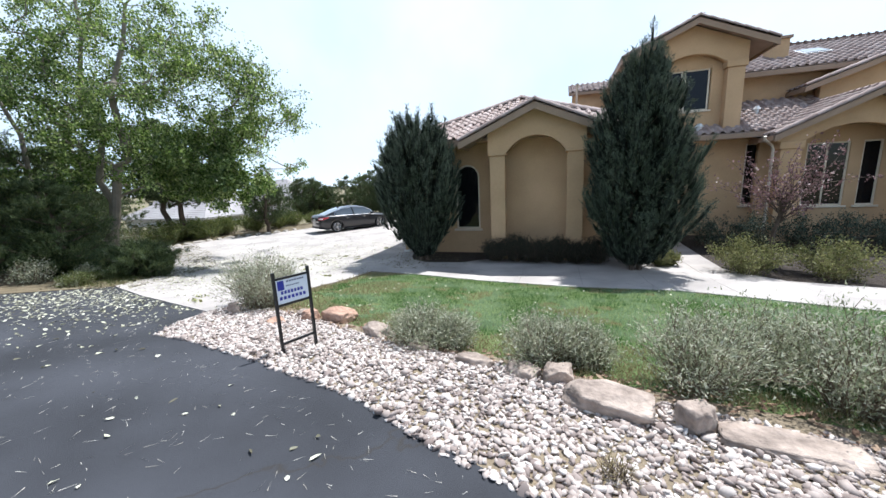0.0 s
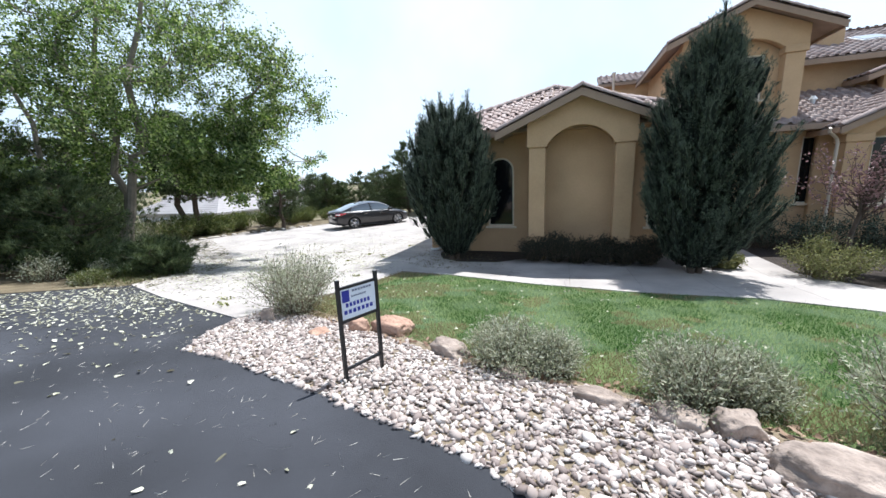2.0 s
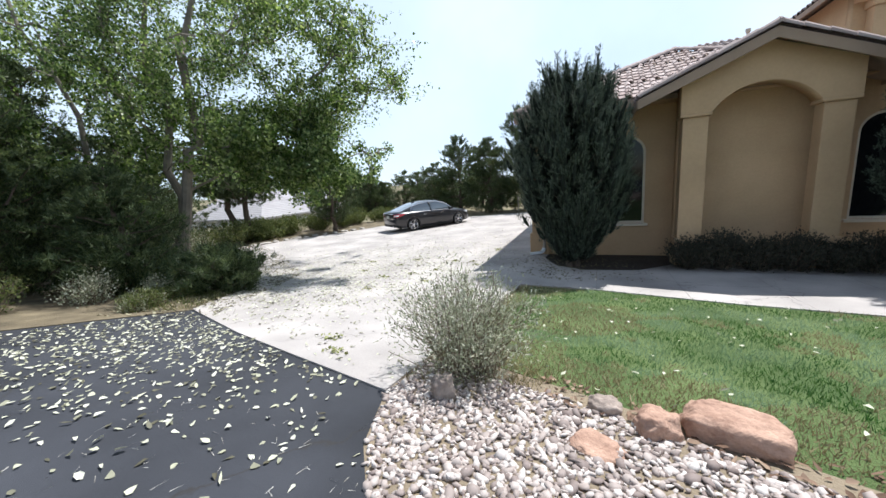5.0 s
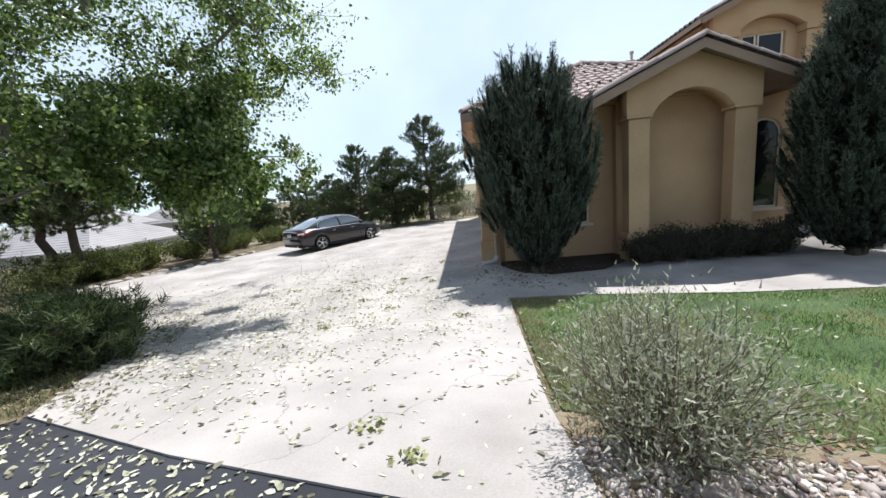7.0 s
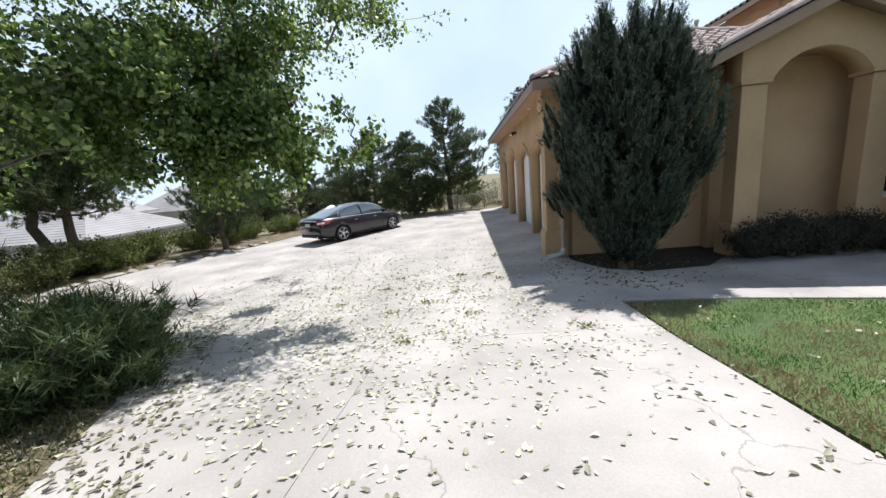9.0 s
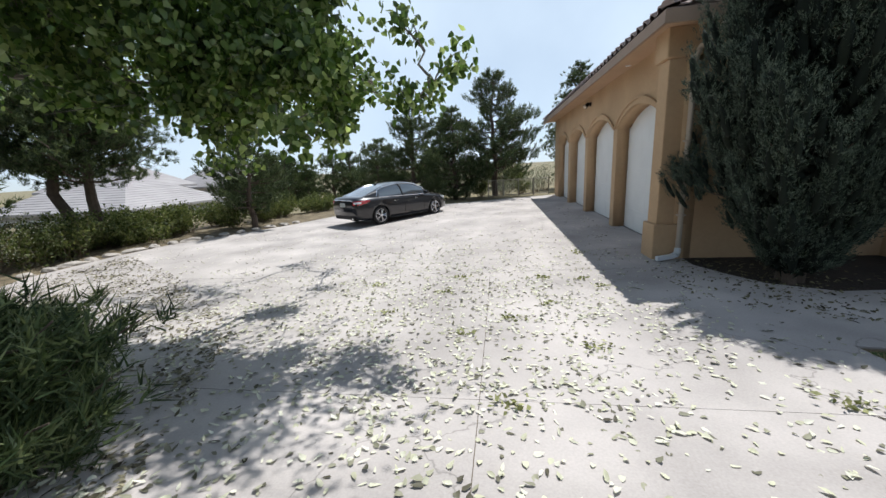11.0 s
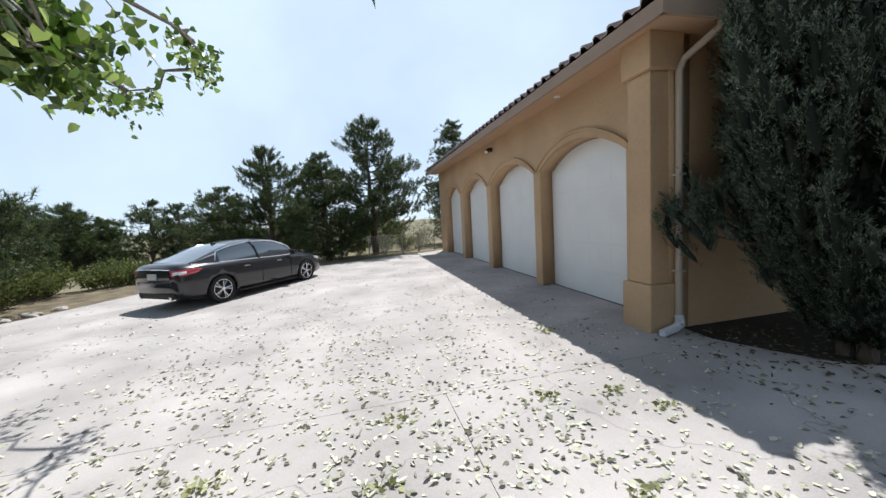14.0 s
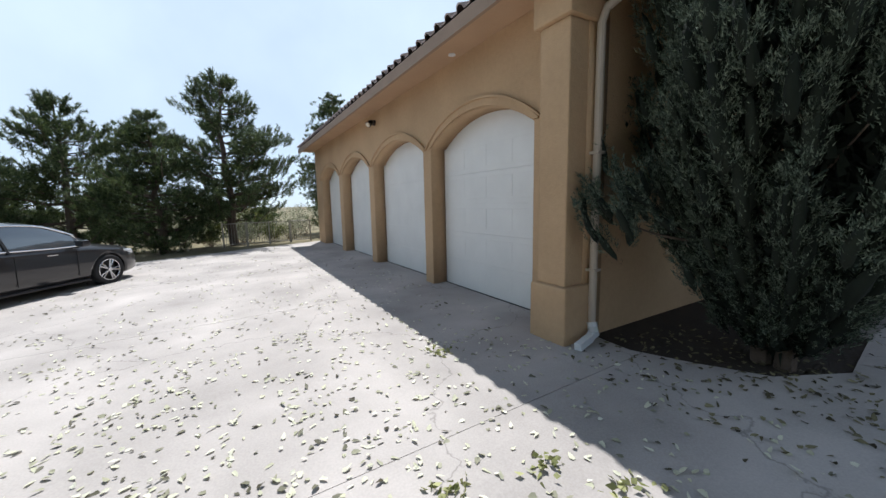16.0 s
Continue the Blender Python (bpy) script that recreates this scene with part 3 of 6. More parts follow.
bar((1.64, EY0, EZ - 0.02), (EX1, EY0, EZ - 0.02), 0.19, 0.05, FASCIA, "fascia")

# the gable roof over the niche
GA = ((PX0 + PX1) / 2, 11.5, 3.72)
GL, GR = (-3.08, 11.5, 2.70), (1.62, 11.5, 2.72)


def gable(l, apex, r, y1, parent=None, rake=0.20):
    """A gable roof whose front faces the road: two slopes, rake boards and rake tiles."""
    bk = lambda p: (p[0], y1, p[2])
    tile_roof([bk(l), l, apex, bk(apex)])
    tile_roof([r, bk(r), bk(apex), apex])
    for p in (l, r):
        bar((p[0], p[1] - 0.01, p[2] - 0.02), (apex[0], apex[1] - 0.01, apex[2] - 0.02), rake, 0.05, FASCIA, "rake_board")
        up = Vector((0, 0, 0.055))
        ridge_caps(Vector(p) + up + Vector((0, 0.02, 0)), Vector(apex) + up + Vector((0, 0.02, 0)), house)
        bar((p[0], p[1] + 0.02, p[2] - 0.02), (p[0], y1, p[2] - 0.02), 0.16, 0.05, FASCIA, "fascia")
    ridge_caps(Vector(apex) + Vector((0, 0, 0.07)), Vector(bk(apex)) + Vector((0, 0, 0.07)), house)


gable(GL, GA, GR, 14.6)

# the two-storey part behind
part("wall", slab("wall", [[(2.4, FLOOR), (8.2, FLOOR), (8.2, 2.7), (2.4, 2.7)], [(6.95, 0.0), (7.4, 0.0), (7.4, 2.38), (6.95, 2.38)]], 0.25, front(17.2)), STUCCO, house)
window(6.95, 7.4, 0.0, 2.38, 17.24)
part("wall", slab("wall", [[(2.95, 2.8), (6.66, 2.8), (6.66, 6.05), (4.88, 6.82), (2.95, 5.98)], [(4.2, 3.75), (4.2, 5.35), (5.66, 5.35), (5.66, 3.75)]], 0.3, front(17.35)), STUCCO, house, "ochre stucco upper gable wall")
part("upper_arch", slab("upper_arch", [[(2.95, 5.42), (3.85, 5.42)] + arch(3.85, 6.0, 0, 5.42, 0.40)[2:][::-1] + [(6.0, 5.42), (6.66, 5.42), (6.66, 6.05), (4.88, 6.82), (2.95, 5.98)]], 0.33, front(17.0)), STUCCO, house)
pier(6.05, 6.60, 17.0, 17.36, 2.9, 5.44, 2.98, 5.2, foot=2.7)
pier(3.25, 3.80, 17.0, 17.36, 2.9, 5.44, 2.98, 5.2, foot=2.7)
window(4.75, 5.62, 3.8, 5.35, 17.42)
window(4.2, 4.7, 3.8, 5.35, 17.42)
part("wall", box((6.36, 17.65, 2.7), (6.66, 26, 5.9)), STUCCO, house)
TA = (4.88, 16.6, 6.97)
gable((2.35, 16.6, 5.88), TA, (7.38, 16.6, 5.88), 23.0)
part("wall", box((2.95, 17.65, 2.7), (3.2, 23, 5.95)), STUCCO, house, "ochre stucco side wall of the upper storey")
# low roof over the entry
tile_roof([(2.6, 16.45, 2.75), (7.6, 16.45, 2.75), (11.4, 20.2, 4.35), (2.6, 20.2, 4.35)])
bar((2.6, 16.42, 2.72), (7.6, 16.42, 2.72), 0.16, 0.05, FASCIA, "fascia")
part("soffit", box((2.6, 16.5, 2.58), (8.0, 17.3, 2.60)), SOFFIT, house)
# the front wing with its own gable
pier(7.45, 8.05, 15.9, 16.4, FLOOR, 2.3, -0.6, 2.05)
pier(11.0, 11.6, 15.9, 16.4, FLOOR, 2.3, -0.6, 2.05)
part("niche_front", slab("niche_front", [[(7.35, 2.28), (8.1, 2.28)] + arch(8.1, 10.95, 0, 2.28, 0.5)[2:][::-1] + [(10.95, 2.28), (11.7, 2.28), (11.7, 2.76), (9.75, 3.68), (7.35, 2.55)]], 0.4, front(15.95)), STUCCO, house, "tan stucco gable over a wide arch")
part("wall", slab("wall", [[(7.3, FLOOR), (12.5, FLOOR), (12.5, 3.0), (7.3, 3.0)], [(8.75, -0.05), (8.75, 2.25), (10.0, 2.25), (10.0, -0.05)], [(10.35, -0.05), (10.35, 2.25), (10.9, 2.25), (10.9, -0.05)]], 0.25, front(17.0)), STUCCO, house)
window(8.75, 10.0, -0.05, 2.25, 17.05, mull=1)
window(10.35, 10.9, -0.05, 2.25, 17.05)
gable((7.05, 15.5, 2.52), (9.75, 15.5, 3.80), (12.3, 15.5, 2.60), 19.5)
# upper storey block and its roofs
part("wall", slab("wall", [[(6.6, 2.7), (22, 2.7), (22, 5.5), (6.6, 5.5)]], 0.3, front(20.2)), STUCCO, house)
tile_roof([(6.7, 19.6, 5.45), (22, 19.6, 5.45), (22, 24.8, 7.55), (6.7, 24.8, 7.55)])
tile_roof([(22, 30, 5.45), (6.7, 30, 5.45), (6.7, 24.8, 7.55), (22, 24.8, 7.55)])
bar((6.7, 19.57, 5.42), (22, 19.57, 5.42), 0.18, 0.05, FASCIA, "fascia")
ridge_caps((6.7, 24.8, 7.62), (22, 24.8, 7.62), house)
gable((9.4, 18.9, 4.55), (13.9, 18.9, 6.2), (18.4, 18.9, 4.55), 23.0)
part("wall", slab("wall", [[(10.2, 2.7), (17.6, 2.7), (17.6, 4.7), (13.9, 5.95), (10.2, 4.6)]], 0.3, front(19.5)), STUCCO, house)
# roof of the back wing, seen between gable and tower
tile_roof([(0.55, 23.4, 6.2), (6.0, 23.4, 6.2), (6.0, 24.9, 6.88), (0.55, 24.9, 6.88)])
bar((0.55, 23.38, 6.18), (6.0, 23.38, 6.18), 0.14, 0.05, FASCIA, "fascia")
part("wall", box((0.75, 23.7, 2.5), (6.0, 24.0, 6.2)), STUCCO, house)
chimney = part("chimney", box((9.35, 21.8, 5.6), (10.05, 22.5, 7.2), 0.02), STUCCO, house, "stucco chimney behind the upper gable")
part("chimney_cap", box((9.27, 21.72, 7.2), (10.13, 22.58, 7.32), 0.02), FASCIA, chimney)
# back of the house, unseen
part("wall", box((2.4, 29.5, FLOOR), (22, 29.8, 5.4)), STUCCO, house)
part("wall", box((21.7, 17.2, FLOOR), (22, 29.5, 5.4)), STUCCO, house)
part("wall", box((12.5, 17.0, FLOOR), (22, 17.25, 3.0)), STUCCO, house)

# ---- parked car ----
CARPAINT = plain("dark_grey_car_paint", (0.013, 0.0125, 0.015), 0.28, metal=0.25, spec=0.5, coat=0.8)
CARGLASS = plain("car_glass", (0.10, 0.12, 0.14), 0.04, metal=0.4, spec=1.0, coat=1.0)
CHROME = plain("chrome", (0.75, 0.75, 0.76), 0.12, metal=1.0)
RUBBER = plain("tyre_rubber", (0.012, 0.012, 0.013), 0.75)
ALLOY = plain("alloy", (0.62, 0.62, 0.64), 0.25, metal=0.9)
REDLENS = plain("red_lamp_lens", (0.38, 0.015, 0.02), 0.12, spec=0.7, coat=1.0)
CLEARLENS = plain("clear_lamp_lens", (0.65, 0.67, 0.70), 0.08, spec=0.8, coat=1.0)
DARKTRIM = plain("black_trim", (0.01, 0.01, 0.011), 0.5)


def curve_at(x, xs, vs):
    return float(np.interp(x, xs, vs))


def loft(sections, closed=False):
    bm = bmesh.new()
    rings = [[bm.verts.new(p) for p in s] for s in sections]
    for a, b in zip(rings, rings[1:]):
        n = len(a)
        for k in range(n if closed else n - 1):
            bm.faces.new((a[k], a[(k + 1) % n], b[(k + 1) % n], b[k]))
    if closed:
        bm.faces.new(rings[0][::-1])
        bm.faces.new(rings[-1])
    bmesh.ops.recalc_face_normals(bm, faces=bm.faces)
    for f in bm.faces:
        f.smooth = True
    return bm


def body_section(x):
    w = curve_at(x, [-2.43, -2.36, -2.1, -1.4, 0, 1.3, 1.9, 2.2, 2.36, 2.43], [0.60, 0.80, 0.895, 0.92, 0.925, 0.92, 0.88, 0.78, 0.62, 0.42])
    lo = curve_at(x, [-2.43, -2.3, -1.9, 0, 1.9, 2.3, 2.43], [0.42, 0.26, 0.20, 0.17, 0.18, 0.20, 0.32])
    sh = curve_at(x, [-2.43, -2.3, -1.8, -0.9, 0.5, 1.1, 1.7, 2.1, 2.35, 2.43], [0.86, 0.95, 0.985, 0.965, 0.915, 0.88, 0.80, 0.72, 0.62, 0.52])
    top = curve_at(x, [-2.43, -2.34, -2.0, -1.4, 0.8, 1.1, 1.6, 2.05, 2.33, 2.43], [0.95, 1.065, 1.08, 1.05, 1.02, 0.995, 0.925, 0.83, 0.70, 0.55])
    h = [(0, lo), (w * 0.80, lo), (w * 0.955, lo + 0.07), (w * 0.995, lo + 0.24), (w, sh - 0.26), (w * 0.985, sh - 0.13), (w * 0.975, sh - 0.06), (w * 0.93, sh), (w * 0.78, sh + (top - sh) * 0.62), (w * 0.45, top - 0.008), (0, top)]
    return [(x, y, z) for y, z in h] + [(x, -y, z) for y, z in h[-2:0:-1]]


XS = [-2.43, -2.40, -2.36, -2.28, -2.15] + list(np.linspace(-2.0, 1.9, 27)) + [2.05, 2.15, 2.25, 2.33, 2.39, 2.43]


def cut_wheels(bm, wheels, r):
    """The body with its wheel arches cut out."""
    me = mesh_of(bm, "body")
    a = bpy.data.objects.new("a", me)
    scene.collection.objects.link(a)
    extra = []
    for x, y in wheels:
        c = bmesh.new()
        bmesh.ops.create_cone(c, cap_ends=True, segments=40, radius1=r, radius2=r, depth=0.5, matrix=pose(x, y, 0.335, 90))
        b = bpy.data.objects.new("b", mesh_of(c, "b"))
        scene.collection.objects.link(b)
        m = a.modifiers.new("cut", "BOOLEAN")
        m.operation, m.object, m.solver = "DIFFERENCE", b, "EXACT"
        extra.append(b)
    out = bpy.data.meshes.new_from_object(a.evaluated_get(bpy.context.evaluated_depsgraph_get()))
    for o in (a, *extra):
        bpy.data.objects.remove(o)
    return out


def build_car(at):
    car = thing("car", "dark grey four-door sedan parked on the driveway", "car")
    wheels = [(x, y) for x in (-1.42, 1.43) for y in (-0.80, 0.80)]
    body = part("body", cut_wheels(loft([body_section(x) for x in XS], True), [(x, math.copysign(0.92, y)) for x, y in wheels], 0.385), CARPAINT, car)
    # cabin: rows from the belt line up to the middle of the roof
    cx = [-2.02, -1.85, -1.62, -1.38, -1.15, -0.9, -0.6, -0.3, 0.0, 0.25, 0.45, 0.65, 0.85, 1.02, 1.16]

    def cabin_row(x):
        belt = curve_at(x, [-2.02, -1.4, 0.5, 1.16], [1.04, 0.99, 0.925, 0.93])
        roof = curve_at(x, [-2.02, -1.85, -1.62, -1.38, -1.15, -0.9, -0.6, -0.3, 0.0, 0.25, 0.45, 0.65, 0.85, 1.02, 1.16], [1.06, 1.11, 1.19, 1.275, 1.35, 1.41, 1.455, 1.475, 1.475, 1.455, 1.415, 1.33, 1.215, 1.11, 1.02])
        wb = curve_at(x, [-2.02, -1.4, 0, 0.8, 1.16], [0.70, 0.82, 0.875, 0.86, 0.80])
        tuck = max(0.0, roof - belt)
        rail = wb - tuck * 0.46
        pts = [(wb, belt - 0.02), (wb - tuck * 0.12, belt + tuck * 0.35), (wb - tuck * 0.28, belt + tuck * 0.68), (rail, belt + tuck * 0.89), (rail * 0.82, roof - 0.012), (rail * 0.45, roof + 0.006), (0, roof + 0.012)]
        return [Vector((x, y, z)) for y, z in pts] + [Vector((x, -y, z)) for y, z in pts[-2::-1]]

    rows = [cabin_row(x) for x in cx]
    groups = {"side_glass_a": [], "side_glass_b": [], "windscreen": [], "rear_window": [], "roof": []}
    for i in range(len(rows) - 1):
        xm = (cx[i] + cx[i + 1]) / 2
        for k in range(12):
            quad = (rows[i][k], rows[i][k + 1], rows[i + 1][k + 1], rows[i + 1][k])
            if k in (0, 1, 2):
                key = "side_glass_a" if -1.39 < xm < 0.86 else "roof"
            elif k in (9, 10, 11):
                key = "side_glass_b" if -1.39 < xm < 0.86 else "roof"
            elif k in (3, 8):
                key = "roof"
            else:
                key = "windscreen" if xm > 0.25 else "rear_window" if xm < -0.92 else "roof"
            groups[key].append(quad)
    for key, quads in groups.items():
        bm = bmesh.new()
        for q in quads:
            bm.faces.new([bm.verts.new(v) for v in q])
        bmesh.ops.remove_doubles(bm, verts=bm.verts, dist=0.0005)
        bmesh.ops.recalc_face_normals(bm, faces=bm.faces)
        for f in bm.faces:
            f.smooth = True
        part("roof" if key == "roof" else "window" if "glass" in key else key, bm, CARPAINT if key == "roof" else CARGLASS, car, "" if key == "roof" else "dark tinted car glass")
    for s in (1, -1):
        line = [Vector((p.x, s * (abs(p.y) + 0.008), p.z + 0.005)) for p in (cabin_row(x)[3] for x in np.linspace(-1.38, 0.9, 16))]
        low = [Vector((x, s * (cabin_row(x)[0].y + 0.006), cabin_row(x)[0].z + 0.03)) for x in np.linspace(-1.42, 0.92, 14)]
        part("window_trim", tube([Vector((-1.5, s * 0.80, 1.03))] + line + [Vector((1.0, s * 0.80, 0.955))], 0.019, 6), CHROME, car, "chrome window trim")
        part("belt_trim", tube(low, 0.013, 6), CHROME, car, "chrome belt trim")
        for px, lean in ((-0.34, 0.06),):
            r = cabin_row(px)
            part("pillar", tube([Vector((px + lean, s * (r[0].y + 0.006), r[0].z)), Vector((px + lean * 0.4, s * (r[2].y + 0.01), r[2].z)), Vector((px, s * (r[3].y + 0.006), r[3].z))], 0.035, 6), DARKTRIM, car)
        for hx in (-0.72, 0.34):
            part("door_handle", box((hx - 0.09, s * 0.925 - 0.014, 0.805), (hx + 0.09, s * 0.925 + 0.014, 0.828), 0.008), CHROME, car, "chrome door handle")
        mir = part("mirror", box((0.78, s * 0.98 - 0.11, 0.93), (0.95, s * 0.98 + 0.10, 1.06), 0.045), CARPAINT, car)
        for dx in (-1.12, -0.25, 0.78):
            part("door_seam", tube([Vector((dx, s * 0.921, 0.32)), Vector((dx, s * 0.927, 0.60)), Vector((dx + 0.02, s * 0.908, 0.86))], 0.006, 4), DARKTRIM, car)
        part("tail_lamp", loft([[(x, s * (w + 0.012), z0), (x, s * (w + 0.016), (z0 + z1) / 2), (x, s * (w + 0.012), z1), (x, s * (w - 0.06), z1), (x, s * (w - 0.06), z0)] for x, w, z0, z1 in ((-1.82, 0.865, 0.90, 0.925), (-2.0, 0.875, 0.84, 0.935), (-2.2, 0.845, 0.80, 0.935), (-2.34, 0.79, 0.79, 0.93), (-2.415, 0.64, 0.79, 0.92))], True), REDLENS, car, "red tail lamp")
        part("tail_lamp_lens", loft([[(x, s * (w + 0.02), z0), (x, s * (w + 0.024), (z0 + z1) / 2), (x, s * (w + 0.02), z1), (x, s * (w - 0.03), z1), (x, s * (w - 0.03), z0)] for x, w, z0, z1 in ((-2.22, 0.842, 0.835, 0.895), (-2.34, 0.79, 0.83, 0.90), (-2.41, 0.66, 0.83, 0.89))], True), CLEARLENS, car, "pale lens in the tail lamp")
        part("headlamp", loft([[(x, s * (w + 0.012), z0), (x, s * (w + 0.012), z1), (x, s * (w - 0.08), z1 + 0.02), (x, s * (w - 0.08), z0)] for x, w, z0, z1 in ((1.86, 0.875, 0.70, 0.74), (2.1, 0.80, 0.63, 0.72), (2.32, 0.60, 0.60, 0.67))], True), CLEARLENS, car, "clear headlamp")
        part("sill_trim", tube([Vector((-1.0, s * 0.90, 0.205)), Vector((1.0, s * 0.90, 0.20))], 0.02, 6), DARKTRIM, car)
        part("exhaust_tip", tube([Vector((-2.44, s * 0.55, 0.30)), Vector((-2.25, s * 0.55, 0.30))], 0.04, 10), CHROME, car)
    part("number_plate", box((-2.455, -0.16, 0.72), (-2.435, 0.16, 0.86), 0.004), plain("pale_plate", (0.5, 0.52, 0.5), 0.5), car, "pale number plate")
    part("rear_valance", box((-2.42, -0.62, 0.27), (-2.30, 0.62, 0.42), 0.03), DARKTRIM, car)
    part("grille", box((2.36, -0.42, 0.36), (2.45, 0.42, 0.60), 0.03), DARKTRIM, car)
    part("boot_trim", tube([Vector((-2.405, -0.60, 0.945)), Vector((-2.425, 0, 0.955)), Vector((-2.405, 0.60, 0.945))], 0.012, 6), CHROME, car)
    part("aerial", box((-0.98, -0.03, 1.405), (-0.84, 0.03, 1.45), 0.012), CARPAINT, car)
    for x, y in wheels:
        s = math.copysign(1, y)
        prof = [(0.235, -0.09), (0.30, -0.115), (0.325, -0.10), (0.336, -0.06), (0.338, 0), (0.336, 0.06), (0.325, 0.10), (0.30, 0.115), (0.235, 0.09)]
        n = 36
        tyre = part("wheel", loft([[(x + r * math.cos(2 * math.pi * i / n), y + w, 0.338 + r * math.sin(2 * math.pi * i / n)) for r, w in prof] for i in range(n + 1)]), RUBBER, car, "black tyre on an alloy rim")
        rim = bmesh.new()
        fy = y + s * 0.085
        for i in range(5):
            for off in (-0.16, 0.16):
                a, a2 = 2 * math.pi * i / 5 + off * 0.55, 2 * math.pi * i / 5 + off
                tube([Vector((x + 0.04 * math.cos(a), fy, 0.338 + 0.04 * math.sin(a))), Vector((x + 0.225 * math.cos(a2), fy + s * 0.012, 0.338 + 0.225 * math.sin(a2)))], 0.017, 5, rim)
        part("rim", rim, ALLOY, tyre, "twin-spoke alloy rim")
        part("rim_lip", tube([Vector((x + 0.232 * math.cos(2 * math.pi * i / 30), fy + s * 0.01, 0.338 + 0.232 * math.sin(2 * math.pi * i / 30))) for i in range(31)], 0.011, 6), ALLOY, tyre)
        hubm = bmesh.new()
        bmesh.ops.create_cone(hubm, cap_ends=True, segments=24, radius1=0.055, radius2=0.045, depth=0.05, matrix=pose(x, fy, 0.338, 90))
        part("hub", hubm, ALLOY, tyre)
        disc = bmesh.new()
        bmesh.ops.create_cone(disc, cap_ends=True, segments=24, radius1=0.228, radius2=0.228, depth=0.03, matrix=pose(x, y + s * 0.02, 0.338, 90))
        part("brake_backing", disc, DARKTRIM, tyre)
    car.matrix_world = at
    return car


HEAD = math.degrees(math.atan2(2.6, 1.78))
cc = Vector((-12.36, 20.35, 0)) + Vector((-math.sin(radians(HEAD)), math.cos(radians(HEAD)), 0)) * 0.84
cz = float(gz(cc.x, cc.y)) + 0.02
build_car(pose(cc.x, cc.y, cz, 0, 0, HEAD) @ Matrix.Scale(1.05, 4))

# ---- fence, edging stones and the neighbour's house ----
fence = thing("metal_fence", "low grey metal rail fence at the end of the drive", "fence")
FENCE = plain("weathered_metal", (0.30, 0.28, 0.25), 0.6, metal=0.3)
f0, f1 = Vector((-9.2, 28.2, -1.36)), Vector((-5.6, 28.4, -1.33))
for k in range(5):
    p = f0.lerp(f1, k / 4)
    part("post", box((p.x - 0.03, p.y - 0.03, p.z), (p.x + 0.03, p.y + 0.03, p.z + 1.1)), FENCE, fence)
for z in (0.15, 1.05):
    part("rail", tube([f0 + Vector((0, 0, z)), f1 + Vector((0, 0, z))], 0.02, 6), FENCE, fence)
for k in range(1, 34):
    p = f0.lerp(f1, k / 34)
    part("picket", box((p.x - 0.009, p.y - 0.009, p.z + 0.15), (p.x + 0.009, p.y + 0.009, p.z + 1.05)), FENCE, fence)
NEIGHBOUR = mat("neighbour_wall", (0.52, 0.50, 0.48), 0.9, var=0.1, scale=0.5, fine=5, bump=0.1)
SLATE = mat("neighbour_roof", (0.36, 0.34, 0.34), 0.85, var=0.2, scale=0.4, fine=6, bump=0.2)


def hip_roof(x0, x1, y0, y1, z0, z1, rows=16):
    """A hipped roof laid in stepped courses of shingles, with a closed eave."""
    bm = bmesh.new()
    half = min(x1 - x0, y1 - y0) / 2
    low = None
    for k in range(rows):
        a, b = k / rows * half * 0.999, (k + 1) / rows * half * 0.999
        za, zb = z0 + (z1 - z0) * k / rows + 0.035, z0 + (z1 - z0) * (k + 1) / rows
        ra = [bm.verts.new(p) for p in ((x0 + a, y0 + a, za), (x1 - a, y0 + a, za), (x1 - a, y1 - a, za), (x0 + a, y1 - a, za))]
        rb = [bm.verts.new(p) for p in ((x0 + b, y0 + b, zb), (x1 - b, y0 + b, zb), (x1 - b, y1 - b, zb), (x0 + b, y1 - b, zb))]
        base = low or [bm.verts.new((v.co.x, v.co.y, z0 - 0.18)) for v in ra]
        if not low:
            bm.faces.new(base[::-1])
        for q in range(4):
            w = (q + 1) % 4
            bm.faces.new((base[q], base[w], ra[w], ra[q]))
            bm.faces.new((ra[q], ra[w], rb[w], rb[q]))
        low = rb
    bm.faces.new(low)
    return bm


